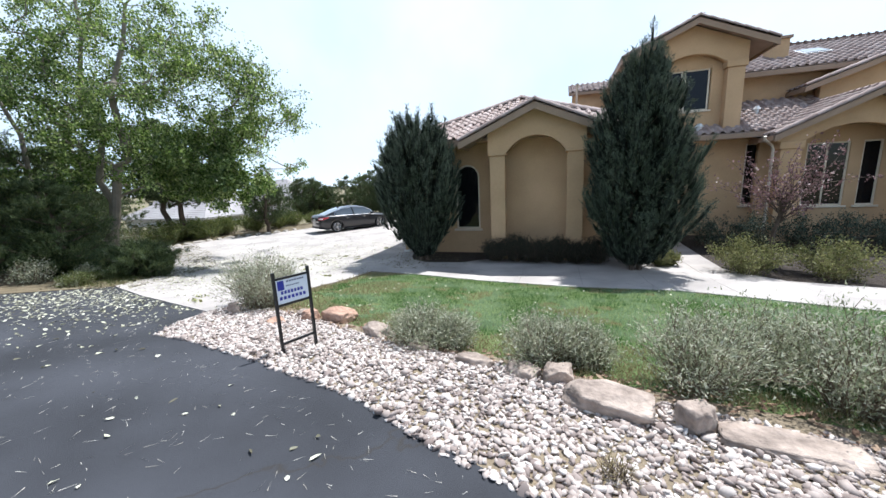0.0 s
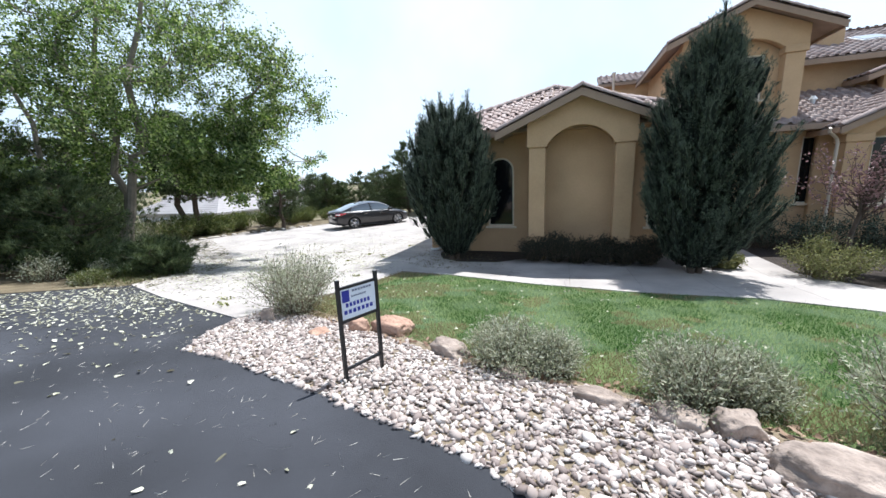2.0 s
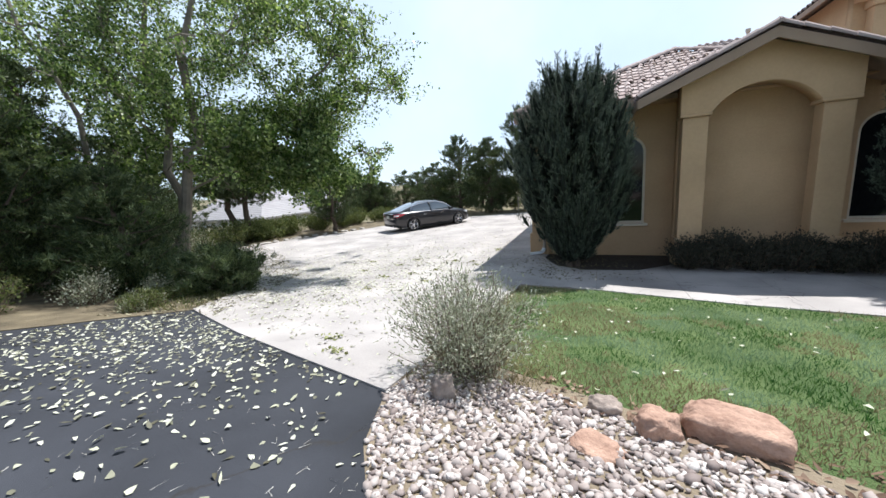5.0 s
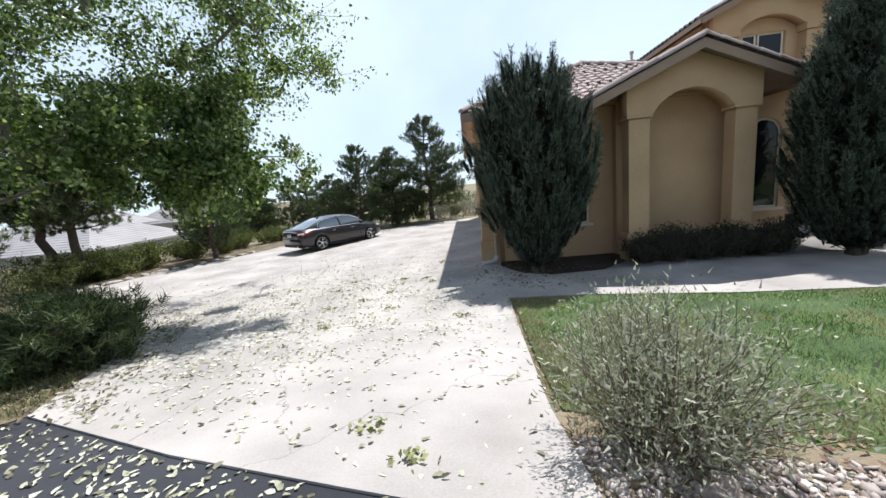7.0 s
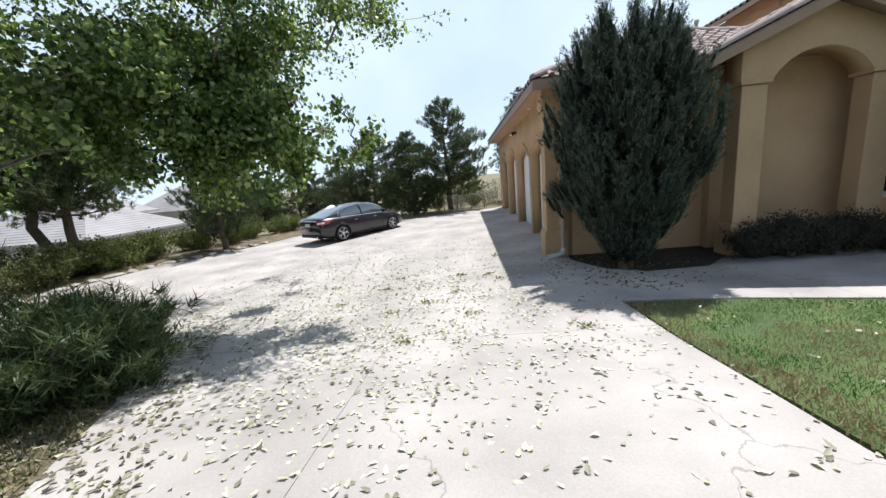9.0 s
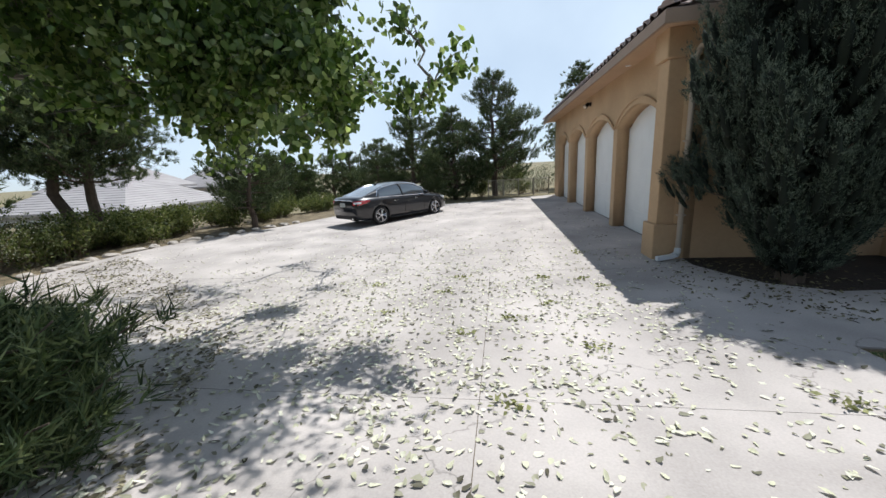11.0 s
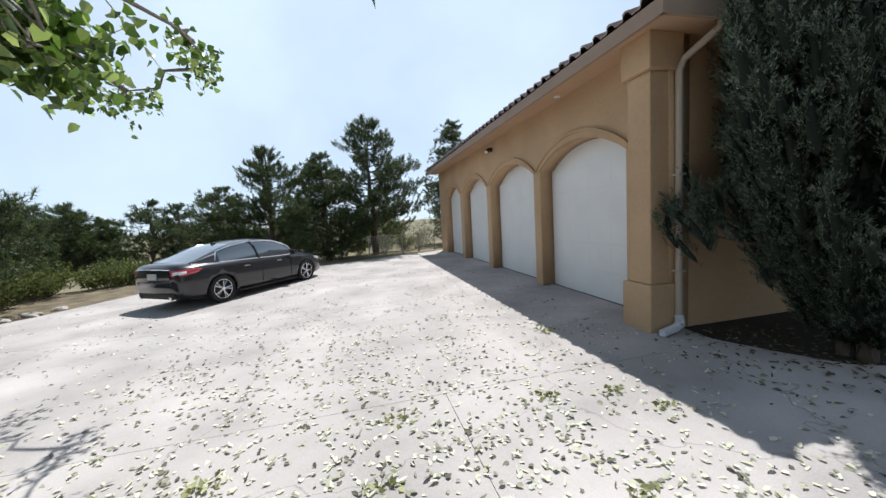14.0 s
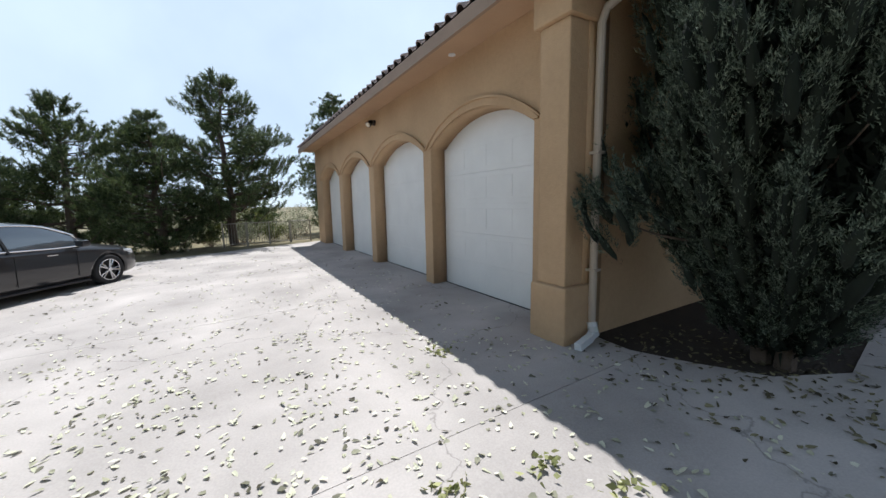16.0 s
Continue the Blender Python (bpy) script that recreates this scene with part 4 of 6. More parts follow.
for x0, x1, y0, y1, eave, ridge, tier in ((-52, -37.2, 29.4, 40.5, -1.3, 1.7, (-50.5, -40.2, 32.6, 40.0, 0.35, 2.7)), (-48.5, -37.5, 44, 53, -0.1, 3.0, None)):
    nb = thing("neighbour_house", "pale grey house with a low shingled roof behind pines", "house")
    part("wall", box((x0 + 0.7, y0 + 0.7, -5), (x1 - 0.7, y1 - 0.7, eave - 0.18)), NEIGHBOUR, nb)
    part("roof", hip_roof(x0, x1, y0, y1, eave, ridge), SLATE, nb)
    if tier:
        part("upper_wall", box((tier[0] + 0.7, tier[2] + 0.7, -1.2), (tier[1] - 0.7, tier[3] - 0.7, tier[4] - 0.18)), NEIGHBOUR, nb)
        part("upper_roof", hip_roof(*tier), SLATE, nb)
    for k in range(4):
        wx = x0 + 1.6 + k * (x1 - x0 - 3.2) / 4
        w = part("window", box((wx, y0 + 0.65, -3.2), (wx + 1.3, y0 + 0.75, -2.0)), GLASS_DARK, nb)
        part("frame", slab("frame", [[(wx - 0.1, -3.3), (wx + 1.4, -3.3), (wx + 1.4, -1.9), (wx - 0.1, -1.9)], [(wx, -3.2), (wx, -2.0), (wx + 1.3, -2.0), (wx + 1.3, -3.2)]], 0.06, front(y0 + 0.62)), SPOUT, w)

# stones that edge the far side of the driveway
ROUGH_STONE = mat("edging_stone", (0.42, 0.38, 0.34), 0.9, var=0.35, scale=6, fine=40, bump=0.9, bump_scale=18, dist=0.03)
rt = np.random.default_rng(88)
for i in range(16):
    a = i / 15
    sx, sy = np.interp(a, [0, 0.25, 0.45, 0.7, 1], [-19.95, -20.0, -19.6, -18.5, -17.3]), np.interp(a, [0, 0.25, 0.45, 0.7, 1], [12.6, 14.5, 16.2, 17.9, 20.3])
    bm = bmesh.new()
    bmesh.ops.create_icosphere(bm, subdivisions=3, radius=1)
    for v in bm.verts:
        v.co = v.co * (1 + 0.4 * noise.noise(v.co * 1.2 + Vector((i * 2.3, 1, 0))))
        v.co = Vector((v.co.x * rt.uniform(0.16, 0.17) * (1 + 0.5 * (i % 3)), v.co.y * 0.15, v.co.z * 0.09))
    st = tagged(part("edging_stone", bm, ROUGH_STONE), "pale rough stone along the driveway edge", "rock", "edging stones")
    st.matrix_world = pose(sx - 0.2, sy, float(gz(sx, sy)) + 0.03, 0, 0, rt.uniform(0, 180))

# figures on the pier of the front wing, too small to read
number = thing("house_number", "dark metal house number on a stucco pier", "house number")
for nx, nz in ((11.08, 1.40), (11.17, 1.18), (11.27, 0.97), (11.36, 0.76)):
    part("digit", box((nx, 15.865, nz), (nx + 0.09, 15.897, nz + 0.16), 0.02), BLACK, number)

# ---- fixtures on the house ----
def downspout(points, parent):
    d = part("downspout", tube(points, 0.045, 10), STEEL, parent, "tan painted metal downspout")
    for z in (0.9, -0.4):
        p = points[3]
        part("strap", box((p[0] - 0.06, p[1] - 0.055, z), (p[0] + 0.06, p[1] + 0.06, z + 0.03)), STEEL, d)
    return d


downspout([(-5.15, 12.5, 2.76), (-5.16, 12.52, 2.62), (-5.34, 12.84, 2.38), (-5.37, 12.88, 2.24), (-5.37, 12.88, -0.98), (-5.38, 12.85, -1.08)], house)

ext = thing("gutter_extension", "white metal gutter extension lying on the concrete", "gutter extension")
part("channel", tube([(-5.41, 12.82, -1.10), (-5.50, 12.80, -1.14), (-5.78, 12.74, -1.165)], 0.055, 4), SPOUT, ext)
part("elbow", tube([(-5.375, 12.87, -1.0), (-5.385, 12.85, -1.07), (-5.44, 12.79, -1.115)], 0.058, 8), SPOUT, ext)
lamp = thing("wall_light", "small dark spotlight on the wall under the eave", "outdoor lamp")
part("base", tube([(-5.452, 19.42, 2.50), (-5.50, 19.42, 2.50)], 0.07, 14), BLACK, lamp)
part("arm", tube([(-5.50, 19.42, 2.50), (-5.56, 19.40, 2.49)], 0.025, 8), BLACK, lamp)
part("hood", tube([(-5.54, 19.40, 2.52), (-5.66, 19.34, 2.42)], 0.055, 14, taper=0.075), BLACK, lamp)
part("bulb_cover", tube([(-5.66, 19.34, 2.425), (-5.68, 19.33, 2.41)], 0.062, 14, taper=0.05), plain("frosted_glass", (0.8, 0.72, 0.6), 0.3), lamp)
vent = thing("soffit_vent", "small pale vent set in the eave", "vent")
part("plate", tube([(-5.62, 15.4, 2.752), (-5.62, 15.4, 2.738)], 0.06, 12), SPOUT, vent)
wing_spout = part("downspout", tube([(6.78, 15.5, 2.5), (6.80, 15.55, 2.38), (7.14, 15.82, 2.2), (7.2, 15.84, 2.05), (7.2, 15.84, -1.2)], 0.045, 10), STEEL, house, "tan painted metal downspout")
part("strap", box((7.14, 15.785, 0.4), (7.26, 15.9, 0.43)), STEEL, wing_spout)
for vx, vy, vz, vr in ((5.24, 16.9, 2.96, 0.13), (7.7, 18.5, 3.64, 0.11)):
    cowl = thing("roof_vent", "small pale domed vent on the tile roof", "vent", group="vents on the low roof")
    part("neck", tube([(vx, vy, vz - 0.1), (vx, vy, vz + 0.16)], vr * 0.7, 12), SPOUT, cowl)
    part("cap", tube([(vx, vy, vz + 0.15), (vx, vy, vz + 0.21), (vx, vy, vz + 0.28)], vr * 1.25, 14, taper=vr * 0.5), SPOUT, cowl)
pipe = thing("roof_vent_pipe", "thin grey vent pipe on the roof", "vent pipe")
part("pipe", tube([(0.78, 18.3, 4.6), (0.78, 18.3, 5.5)], 0.05, 8), STEEL, pipe)
part("collar", tube([(0.78, 18.3, 5.45), (0.78, 18.3, 5.55)], 0.075, 8), STEEL, pipe)
for sx in (11.2, 14.6):
    sk = thing("skylight", "flat skylight with a pale frame on the tile roof", "skylight", group="skylights on the upper roof")
    for nm, grow, up, mt in (("frame", 0.0, 0.10, SPOUT), ("pane", -0.08, 0.125, plain("skylight_glass", (0.30, 0.33, 0.37), 0.1))):
        bm = box((-0.5 - grow, -0.55 - grow, 0.02), (0.5 + grow, 0.55 + grow, up), 0.01)
        ob = part(nm, bm, mt, sk)
    sk.matrix_world = pose(sx, 22.4, 5.45 + 2.8 * 0.404, 22, 0, 0)

# ---- sign ----
SIGNFACE = mat("sign_face", (0.72, 0.76, 0.82), 0.45, var=0.05, scale=5, fine=80, bump=0.03)
BLUE = plain("blue_print", (0.02, 0.03, 0.30), 0.5)
GREY = plain("grey_print", (0.10, 0.12, 0.2), 0.5)
s0, s1 = Vector((-2.755, 2.80, 0)), Vector((-2.61, 3.15, 0))
sd = (s1 - s0).normalized()
sn = Vector((sd.y, -sd.x, 0))
sign = thing("yard_sign", "black metal frame sign with a white panel", "sign")


def on_sign(u, z, w):
    p = s0 + sd * u + sn * w
    return Vector((p.x, p.y, z))


LEN = (s1 - s0).length


def sign_box(u0, u1, z0, z1, w0, w1):
    bm = bmesh.new()
    vs = [bm.verts.new(on_sign(u, z, w)) for u, z, w in ((u0, z0, w0), (u1, z0, w0), (u1, z1, w0), (u0, z1, w0), (u0, z0, w1), (u1, z0, w1), (u1, z1, w1), (u0, z1, w1))]
    for f in ((0, 1, 2, 3), (7, 6, 5, 4), (0, 4, 5, 1), (1, 5, 6, 2), (2, 6, 7, 3), (3, 7, 4, 0)):
        bm.faces.new([vs[i] for i in f])
    bmesh.ops.recalc_face_normals(bm, faces=bm.faces)
    return bm


for u in (0, LEN):
    part("post", sign_box(u - 0.014, u + 0.014, -0.40, 0.66, -0.014, 0.014), BLACK, sign)
for z in (0.585, 0.30, -0.12):
    part("rail", sign_box(0.014, LEN - 0.014, z - 0.012, z + 0.012, -0.010, 0.010), BLACK, sign)
panel = part("panel", sign_box(0.016, LEN - 0.016, 0.315, 0.575, -0.004, 0.004), SIGNFACE, sign, "white printed panel")
for side_w in (0.0045, -0.0055):
    part("emblem", sign_box(0.03, 0.10, 0.46, 0.56, side_w, side_w + 0.001), BLUE, panel, "blue square emblem")
    for a, b, z, h, m in ((0.13, 0.33, 0.535, 0.018, GREY), (0.12, 0.27, 0.49, 0.014, GREY), (0.06, 0.31, 0.415, 0.035, BLUE), (0.04, 0.34, 0.355, 0.035, BLUE)):
        for k in range(7):
            u = a + (b - a) * k / 7
            part("letter_bar", sign_box(u, u + (b - a) / 7 * 0.68, z, z + h, side_w, side_w + 0.001), m, panel)


# ---- leaves and needles ----
def blades(pos, dirs, length, width, fold=0.0, kite=False, rng=None):
    """Narrow leaves at pos along dirs; kite: four-cornered, else three-cornered. Arrays of corners and faces."""
    n = len(pos)
    dirs = dirs / np.maximum(np.linalg.norm(dirs, axis=1, keepdims=True), 1e-6)
    rnd = rng.normal(size=(n, 3))
    s = np.cross(dirs, rnd)
    s /= np.maximum(np.linalg.norm(s, axis=1, keepdims=True), 1e-6)
    length, width = np.broadcast_to(length, (n,))[:, None], np.broadcast_to(width, (n,))[:, None]
    if kite == "heart":
        up = np.cross(s, dirs)
        r1, r2 = pos + dirs * length * 0.10 + s * width * 0.95 + up * width * fold, pos + dirs * length * 0.52 + s * width * 0.92 + up * width * fold
        l1, l2 = r1 - 2 * s * width * 0.95, r2 - 2 * s * width * 0.92
        v = np.stack([pos + dirs * length * 0.05, r1, r2, pos + dirs * length, l2, l1], axis=1)
        o = np.arange(n)[:, None] * 6
        f = np.concatenate([o + np.array([[0, 1, 2, 3]]), o + np.array([[0, 3, 4, 5]])], axis=0)
    elif kite:
        up = np.cross(s, dirs)
        v = np.stack([pos, pos + dirs * length * 0.42 + s * width + up * width * fold, pos + dirs * length, pos + dirs * length * 0.42 - s * width + up * width * fold], axis=1)
        f = np.arange(n * 4).reshape(n, 4)
    else:
        v = np.stack([pos - s * width, pos + s * width, pos + dirs * length], axis=1)
        f = np.arange(n * 3).reshape(n, 3)
    return v.reshape(-1, 3), f


def branch_path(p, q, rng, sag=0.0, wob=0.1, n=5):
    p, q = Vector(p), Vector(q)
    L = (q - p).length
    pts = []
    for i in range(n + 1):
        t = i / n
        w = Vector(rng.normal(size=3)) * wob * L * math.sin(math.pi * t) * 0.3
        pts.append(p.lerp(q, t) + w + Vector((0, 0, -sag * L * 4 * t * (1 - t))))
    return pts


BARK = mat("bark", (0.12, 0.09, 0.07), 0.95, var=0.4, scale=6, fine=40, bump=1.0, bump_scale=25, dist=0.03)
PALE_BARK = mat("pale_bark", (0.20, 0.175, 0.14), 0.9, var=0.35, scale=4, fine=30, bump=0.7, bump_scale=20, dist=0.02)
JUNIPER = varied("juniper_green", (0.022, 0.033, 0.023), (0.25, 0.295, 0.215), 0.8, translucent=0.06, mid=(0.082, 0.111, 0.077))
# near-black green: the shade deep in the crown is put into the colour
SHADE_JUNIPER = varied("shade_juniper", (0.010, 0.015, 0.010), (0.026, 0.034, 0.023), 0.9)
NEEDLE = varied("pine_needle", (0.022, 0.040, 0.016), (0.20, 0.24, 0.11), 0.5, translucent=0.22, mid=(0.065, 0.098, 0.040), through_gain=(1.5, 1.5, 1.0))
LEAF = varied("poplar_leaf", (0.040, 0.075, 0.016), (0.42, 0.49, 0.22), 0.36, translucent=0.5, mid=(0.115, 0.19, 0.042), spec=0.6, through_gain=(1.5, 1.55, 1.0))
SAGE = varied("sage_leaf", (0.20, 0.22, 0.13), (0.76, 0.75, 0.60), 0.8, translucent=0.4, mid=(0.43, 0.45, 0.30))
SCRUB = varied("scrub_leaf", (0.05, 0.075, 0.022), (0.26, 0.28, 0.11), 0.6, translucent=0.35, mid=(0.125, 0.155, 0.05), through_gain=(1.3, 1.3, 0.9))
GOLD = varied("gold_green_leaf", (0.12, 0.14, 0.045), (0.36, 0.35, 0.15), 0.6, translucent=0.3)
PURPLE = varied("plum_leaf", (0.15, 0.075, 0.08), (0.40, 0.25, 0.25), 0.5, translucent=0.3)
DARK_HEDGE = varied("dark_shrub_leaf", (0.03, 0.03, 0.022), (0.08, 0.075, 0.05), 0.7)
TWIG = plain("twig", (0.16, 0.12, 0.085), 0.9)


def merge(chunks):
    vs, fs, off = [], [], 0
    for v, f in chunks:
        vs.append(v)
        fs.append(f + off)
        off += len(v)
    return np.concatenate(vs), np.concatenate(fs)


def juniper(x, y, base, height, radius, seed, label, low=0.12, tips=(), arms=(), prof=(0.45, 0.72, 1.0, 0.95, 0.66, 0.36, 0.04)):
    """An upright juniper: trunk stems, a heart coloured dark as shade, and plumes of scaly sprays that sweep up with
    gaps between them.
    """
    rng = np.random.default_rng(seed)
    tree = thing("juniper_tree", label, "tree")
    for k in range(3):
        part("trunk", tube(branch_path((x + 0.10 * math.cos(2.1 * k), y + 0.10 * math.sin(2.1 * k), base - 0.1), (x + 0.3 * math.cos(2.1 * k + 0.4), y + 0.3 * math.sin(2.1 * k + 0.4), base + height * 0.7), rng, wob=0.12), 0.085, 8, taper=0.03), BARK, tree)
    lumps = rng.uniform(0, 6.28, 8)
    chunks, cores = [], []
    limbs = bmesh.new()

    def env(t, a):
        fit = np.interp(t, [0, 0.06, 0.25, 0.5, 0.75, 0.9, 1.0], prof)
        return radius * fit * (1 + 0.13 * math.sin(3 * a + lumps[0] + 4 * t) + 0.09 * math.sin(5 * a + lumps[1] - 9 * t) + 0.06 * math.sin(9 * a + lumps[2] + 17 * t))

    def plume(p, axis, L, fat):
        """One upswept plume: side sprays along an axis, each set with short scaly twigs."""
        axis = axis / np.linalg.norm(axis)
        sprays, k = int(14 + 24 * L), 22
        u = rng.uniform(0.0, 1.0, sprays) ** 0.85
        wide = fat * np.sin(math.pi * np.clip(0.12 + 0.88 * u, 0, 1)) ** 0.7 + 0.012
        off = rng.normal(size=(sprays, 3))
        off /= np.linalg.norm(off, axis=1, keepdims=True)
        root = p + axis * (u * L)[:, None]
        way = axis * 0.95 + off * 0.55
        way /= np.linalg.norm(way, axis=1, keepdims=True)
        run = rng.uniform(0.07, 0.16, sprays)
        start = root + off * (wide * rng.uniform(0.35, 1.0, sprays))[:, None]
        v = rng.uniform(0, 1, (sprays, k))
        pos = start[:, None, :] + way[:, None, :] * (v * run[:, None])[..., None] + rng.normal(size=(sprays, k, 3)) * (0.017 * (1.15 - v))[..., None]
        d = way[:, None, :] + rng.normal(size=(sprays, k, 3)) * 0.38
        side_a = np.cross(axis, rng.normal(size=3))
        side_a /= np.linalg.norm(side_a)
        side_b = np.cross(axis, side_a)
        # solid core added to each plume, coloured dark so its gaps read as shade
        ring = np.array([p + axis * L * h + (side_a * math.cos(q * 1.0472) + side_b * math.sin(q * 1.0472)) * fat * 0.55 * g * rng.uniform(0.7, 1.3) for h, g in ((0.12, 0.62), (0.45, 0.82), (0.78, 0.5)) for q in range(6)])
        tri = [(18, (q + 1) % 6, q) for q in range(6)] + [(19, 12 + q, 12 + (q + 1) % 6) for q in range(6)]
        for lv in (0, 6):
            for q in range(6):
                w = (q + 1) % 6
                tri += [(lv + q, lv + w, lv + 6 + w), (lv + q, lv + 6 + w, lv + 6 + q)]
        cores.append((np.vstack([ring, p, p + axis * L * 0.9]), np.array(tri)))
        chunks.append(blades(pos.reshape(-1, 3), d.reshape(-1, 3), rng.uniform(0.022, 0.046, sprays * k), rng.uniform(0.0032, 0.0058, sprays * k), rng=rng))

    n = int(520 * radius * height / 5)
    for i in range(n):
        t = (i + rng.uniform()) / n * 0.97
        a = i * 2.39996 + rng.normal() * 0.25
        r = env(t, a) * rng.uniform(0.66, 1.0)
        p = np.array([x + r * math.cos(a), y + r * math.sin(a), base + low * height * 0.3 + t * height * 0.90])
        lean = rng.uniform(0.25, 0.75) * (1 - 0.5 * t)
        plume(p, np.array([math.cos(a) * lean, math.sin(a) * lean, 1.0]), rng.uniform(0.32, 0.78), rng.uniform(0.065, 0.13))
        if i % 9 == 0:
            tube([(x, y, p[2] - 0.5 * r), tuple(p)], 0.018, 4, limbs, taper=0.006)
    # wide inner blades whose dark colour paints shade between the plumes
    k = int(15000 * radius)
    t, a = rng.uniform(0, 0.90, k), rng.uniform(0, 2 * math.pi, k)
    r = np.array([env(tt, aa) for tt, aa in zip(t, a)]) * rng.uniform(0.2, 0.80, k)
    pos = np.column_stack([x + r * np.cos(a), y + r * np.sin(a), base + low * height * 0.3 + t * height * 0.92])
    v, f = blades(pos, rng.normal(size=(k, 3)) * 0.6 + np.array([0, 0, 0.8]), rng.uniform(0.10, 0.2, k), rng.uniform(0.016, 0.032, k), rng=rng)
    joined("inner_foliage", v, f, SHADE_JUNIPER, tree, "inner foliage coloured dark as the shade between plumes")
    for tx, ty, tz in tips:
        plume(np.array([x + tx, y + ty, base + height - 0.30]), np.array([0.03, 0, 1.0]), 0.3 + tz, 0.06)
        tube([(x + tx * 0.5, y + ty * 0.5, base + height - 0.8), (x + tx, y + ty, base + height + tz - 0.05)], 0.012, 4, limbs, taper=0.004)
    for (tx, ty, tz), size in arms:
        e = np.array([x + tx, y + ty, base + tz])
        tube(branch_path((x, y, base + tz - 0.35), tuple(e), rng, wob=0.1), 0.022, 5, limbs, taper=0.008)
        for j in range(22):
            plume(e + rng.normal(size=3) * size, np.array([tx * 0.35 + rng.normal() * 0.3, ty * 0.35 + rng.normal() * 0.3, 1.0]), rng.uniform(0.25, 0.5), 0.08)
    tagged(part("branchwork", limbs, BARK, tree), kind="stuff")
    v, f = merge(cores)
    joined("heart_foliage", v, f, SHADE_JUNIPER, tree, "plume hearts coloured dark as the shade inside them")
    v, f = merge(chunks)
    joined("crown", v, f, JUNIPER, tree)
    return tree


def pine(x, y, base, height, radius, seed, label, bare=0.12, dense=1.0, needle=0.15, group="", lean=0.0, brushes=False):
    """A pine: tapered trunk, whorls of boughs that turn up at the ends, bursts of long needles."""
    rng = np.random.default_rng(seed)
    tree = thing("pine_tree", label, "tree", group=group)
    top = Vector((x + lean, y, base + height))
    part("trunk", tube(branch_path((x, y, base - 0.15), top, rng, wob=0.06, n=7), 0.035 * height ** 0.8 + 0.03, 8, taper=0.02), BARK, tree)
    boughs, chunks = bmesh.new(), []
    whorls = int(height * 2.6 * dense) + 4
    for w in range(whorls):
        t = bare + (1 - bare) * (w + rng.uniform(-0.3, 0.3)) / whorls
        t = min(max(t, bare), 0.985)
        for b in range(rng.integers(4, 7)):
            a = rng.uniform(0, 2 * math.pi)
            reach = radius * np.interp((t - bare) / (1 - bare), [0, 0.15, 0.4, 0.75, 1], [0.75, 1.0, 0.92, 0.52, 0.10]) * rng.uniform(0.6, 1.12)
            st = Vector((x + lean * t, y, base + height * t))
            en = st + Vector((math.cos(a) * reach, math.sin(a) * reach, reach * rng.uniform(0.05, 0.42) + 0.1))
            path = branch_path(st, en, rng, sag=0.07, wob=0.15, n=4)
            tube(path, 0.012 + 0.014 * reach, 4, boughs, taper=0.006)
            nt = int((6 + 12 * reach) * dense)
            for j in range(nt):
                s = rng.uniform(0.3, 1.0)
                i0 = min(int(s * 4), 3)
                c = path[i0].lerp(path[i0 + 1], s * 4 - i0)
                side_off = rng.normal(size=3) * np.array([0.17, 0.17, 0.10]) * (0.5 + 0.5 * reach) * (1.2 - 0.5 * s)
                c = np.array(c) + side_off
                k = 26 if needle < 0.2 else 12
                if brushes:
                    # needles stand round the end of a twig like a bottle brush
                    way = np.array([math.cos(a) * 0.45, math.sin(a) * 0.45, 0.85]) + rng.normal(size=3) * 0.25
                    way /= np.linalg.norm(way)
                    c = c - side_off * 0.4
                    u = rng.uniform(0, 1, 40)[:, None]
                    chunks.append(blades(c + way * u * 0.30, way * 0.55 + rng.normal(size=(40, 3)) * 0.6, rng.uniform(0.7, 1.1, 40) * needle, 0.0105, rng=rng))
                    continue
                d = rng.normal(size=(k, 3)) * 0.75 + np.array([math.cos(a) * 0.6, math.sin(a) * 0.6, 0.75])
                chunks.append(blades(c + rng.normal(size=(k, 3)) * 0.035, d, rng.uniform(0.7, 1.15, k) * needle, (0.0075 + 0.0006 * height) * (1 if needle < 0.2 else 1.7), rng=rng))
    tagged(part("branchwork", boughs, BARK, tree), kind="stuff")
    v, f = merge(chunks)
    joined("crown", v, f, NEEDLE, tree)
    return tree


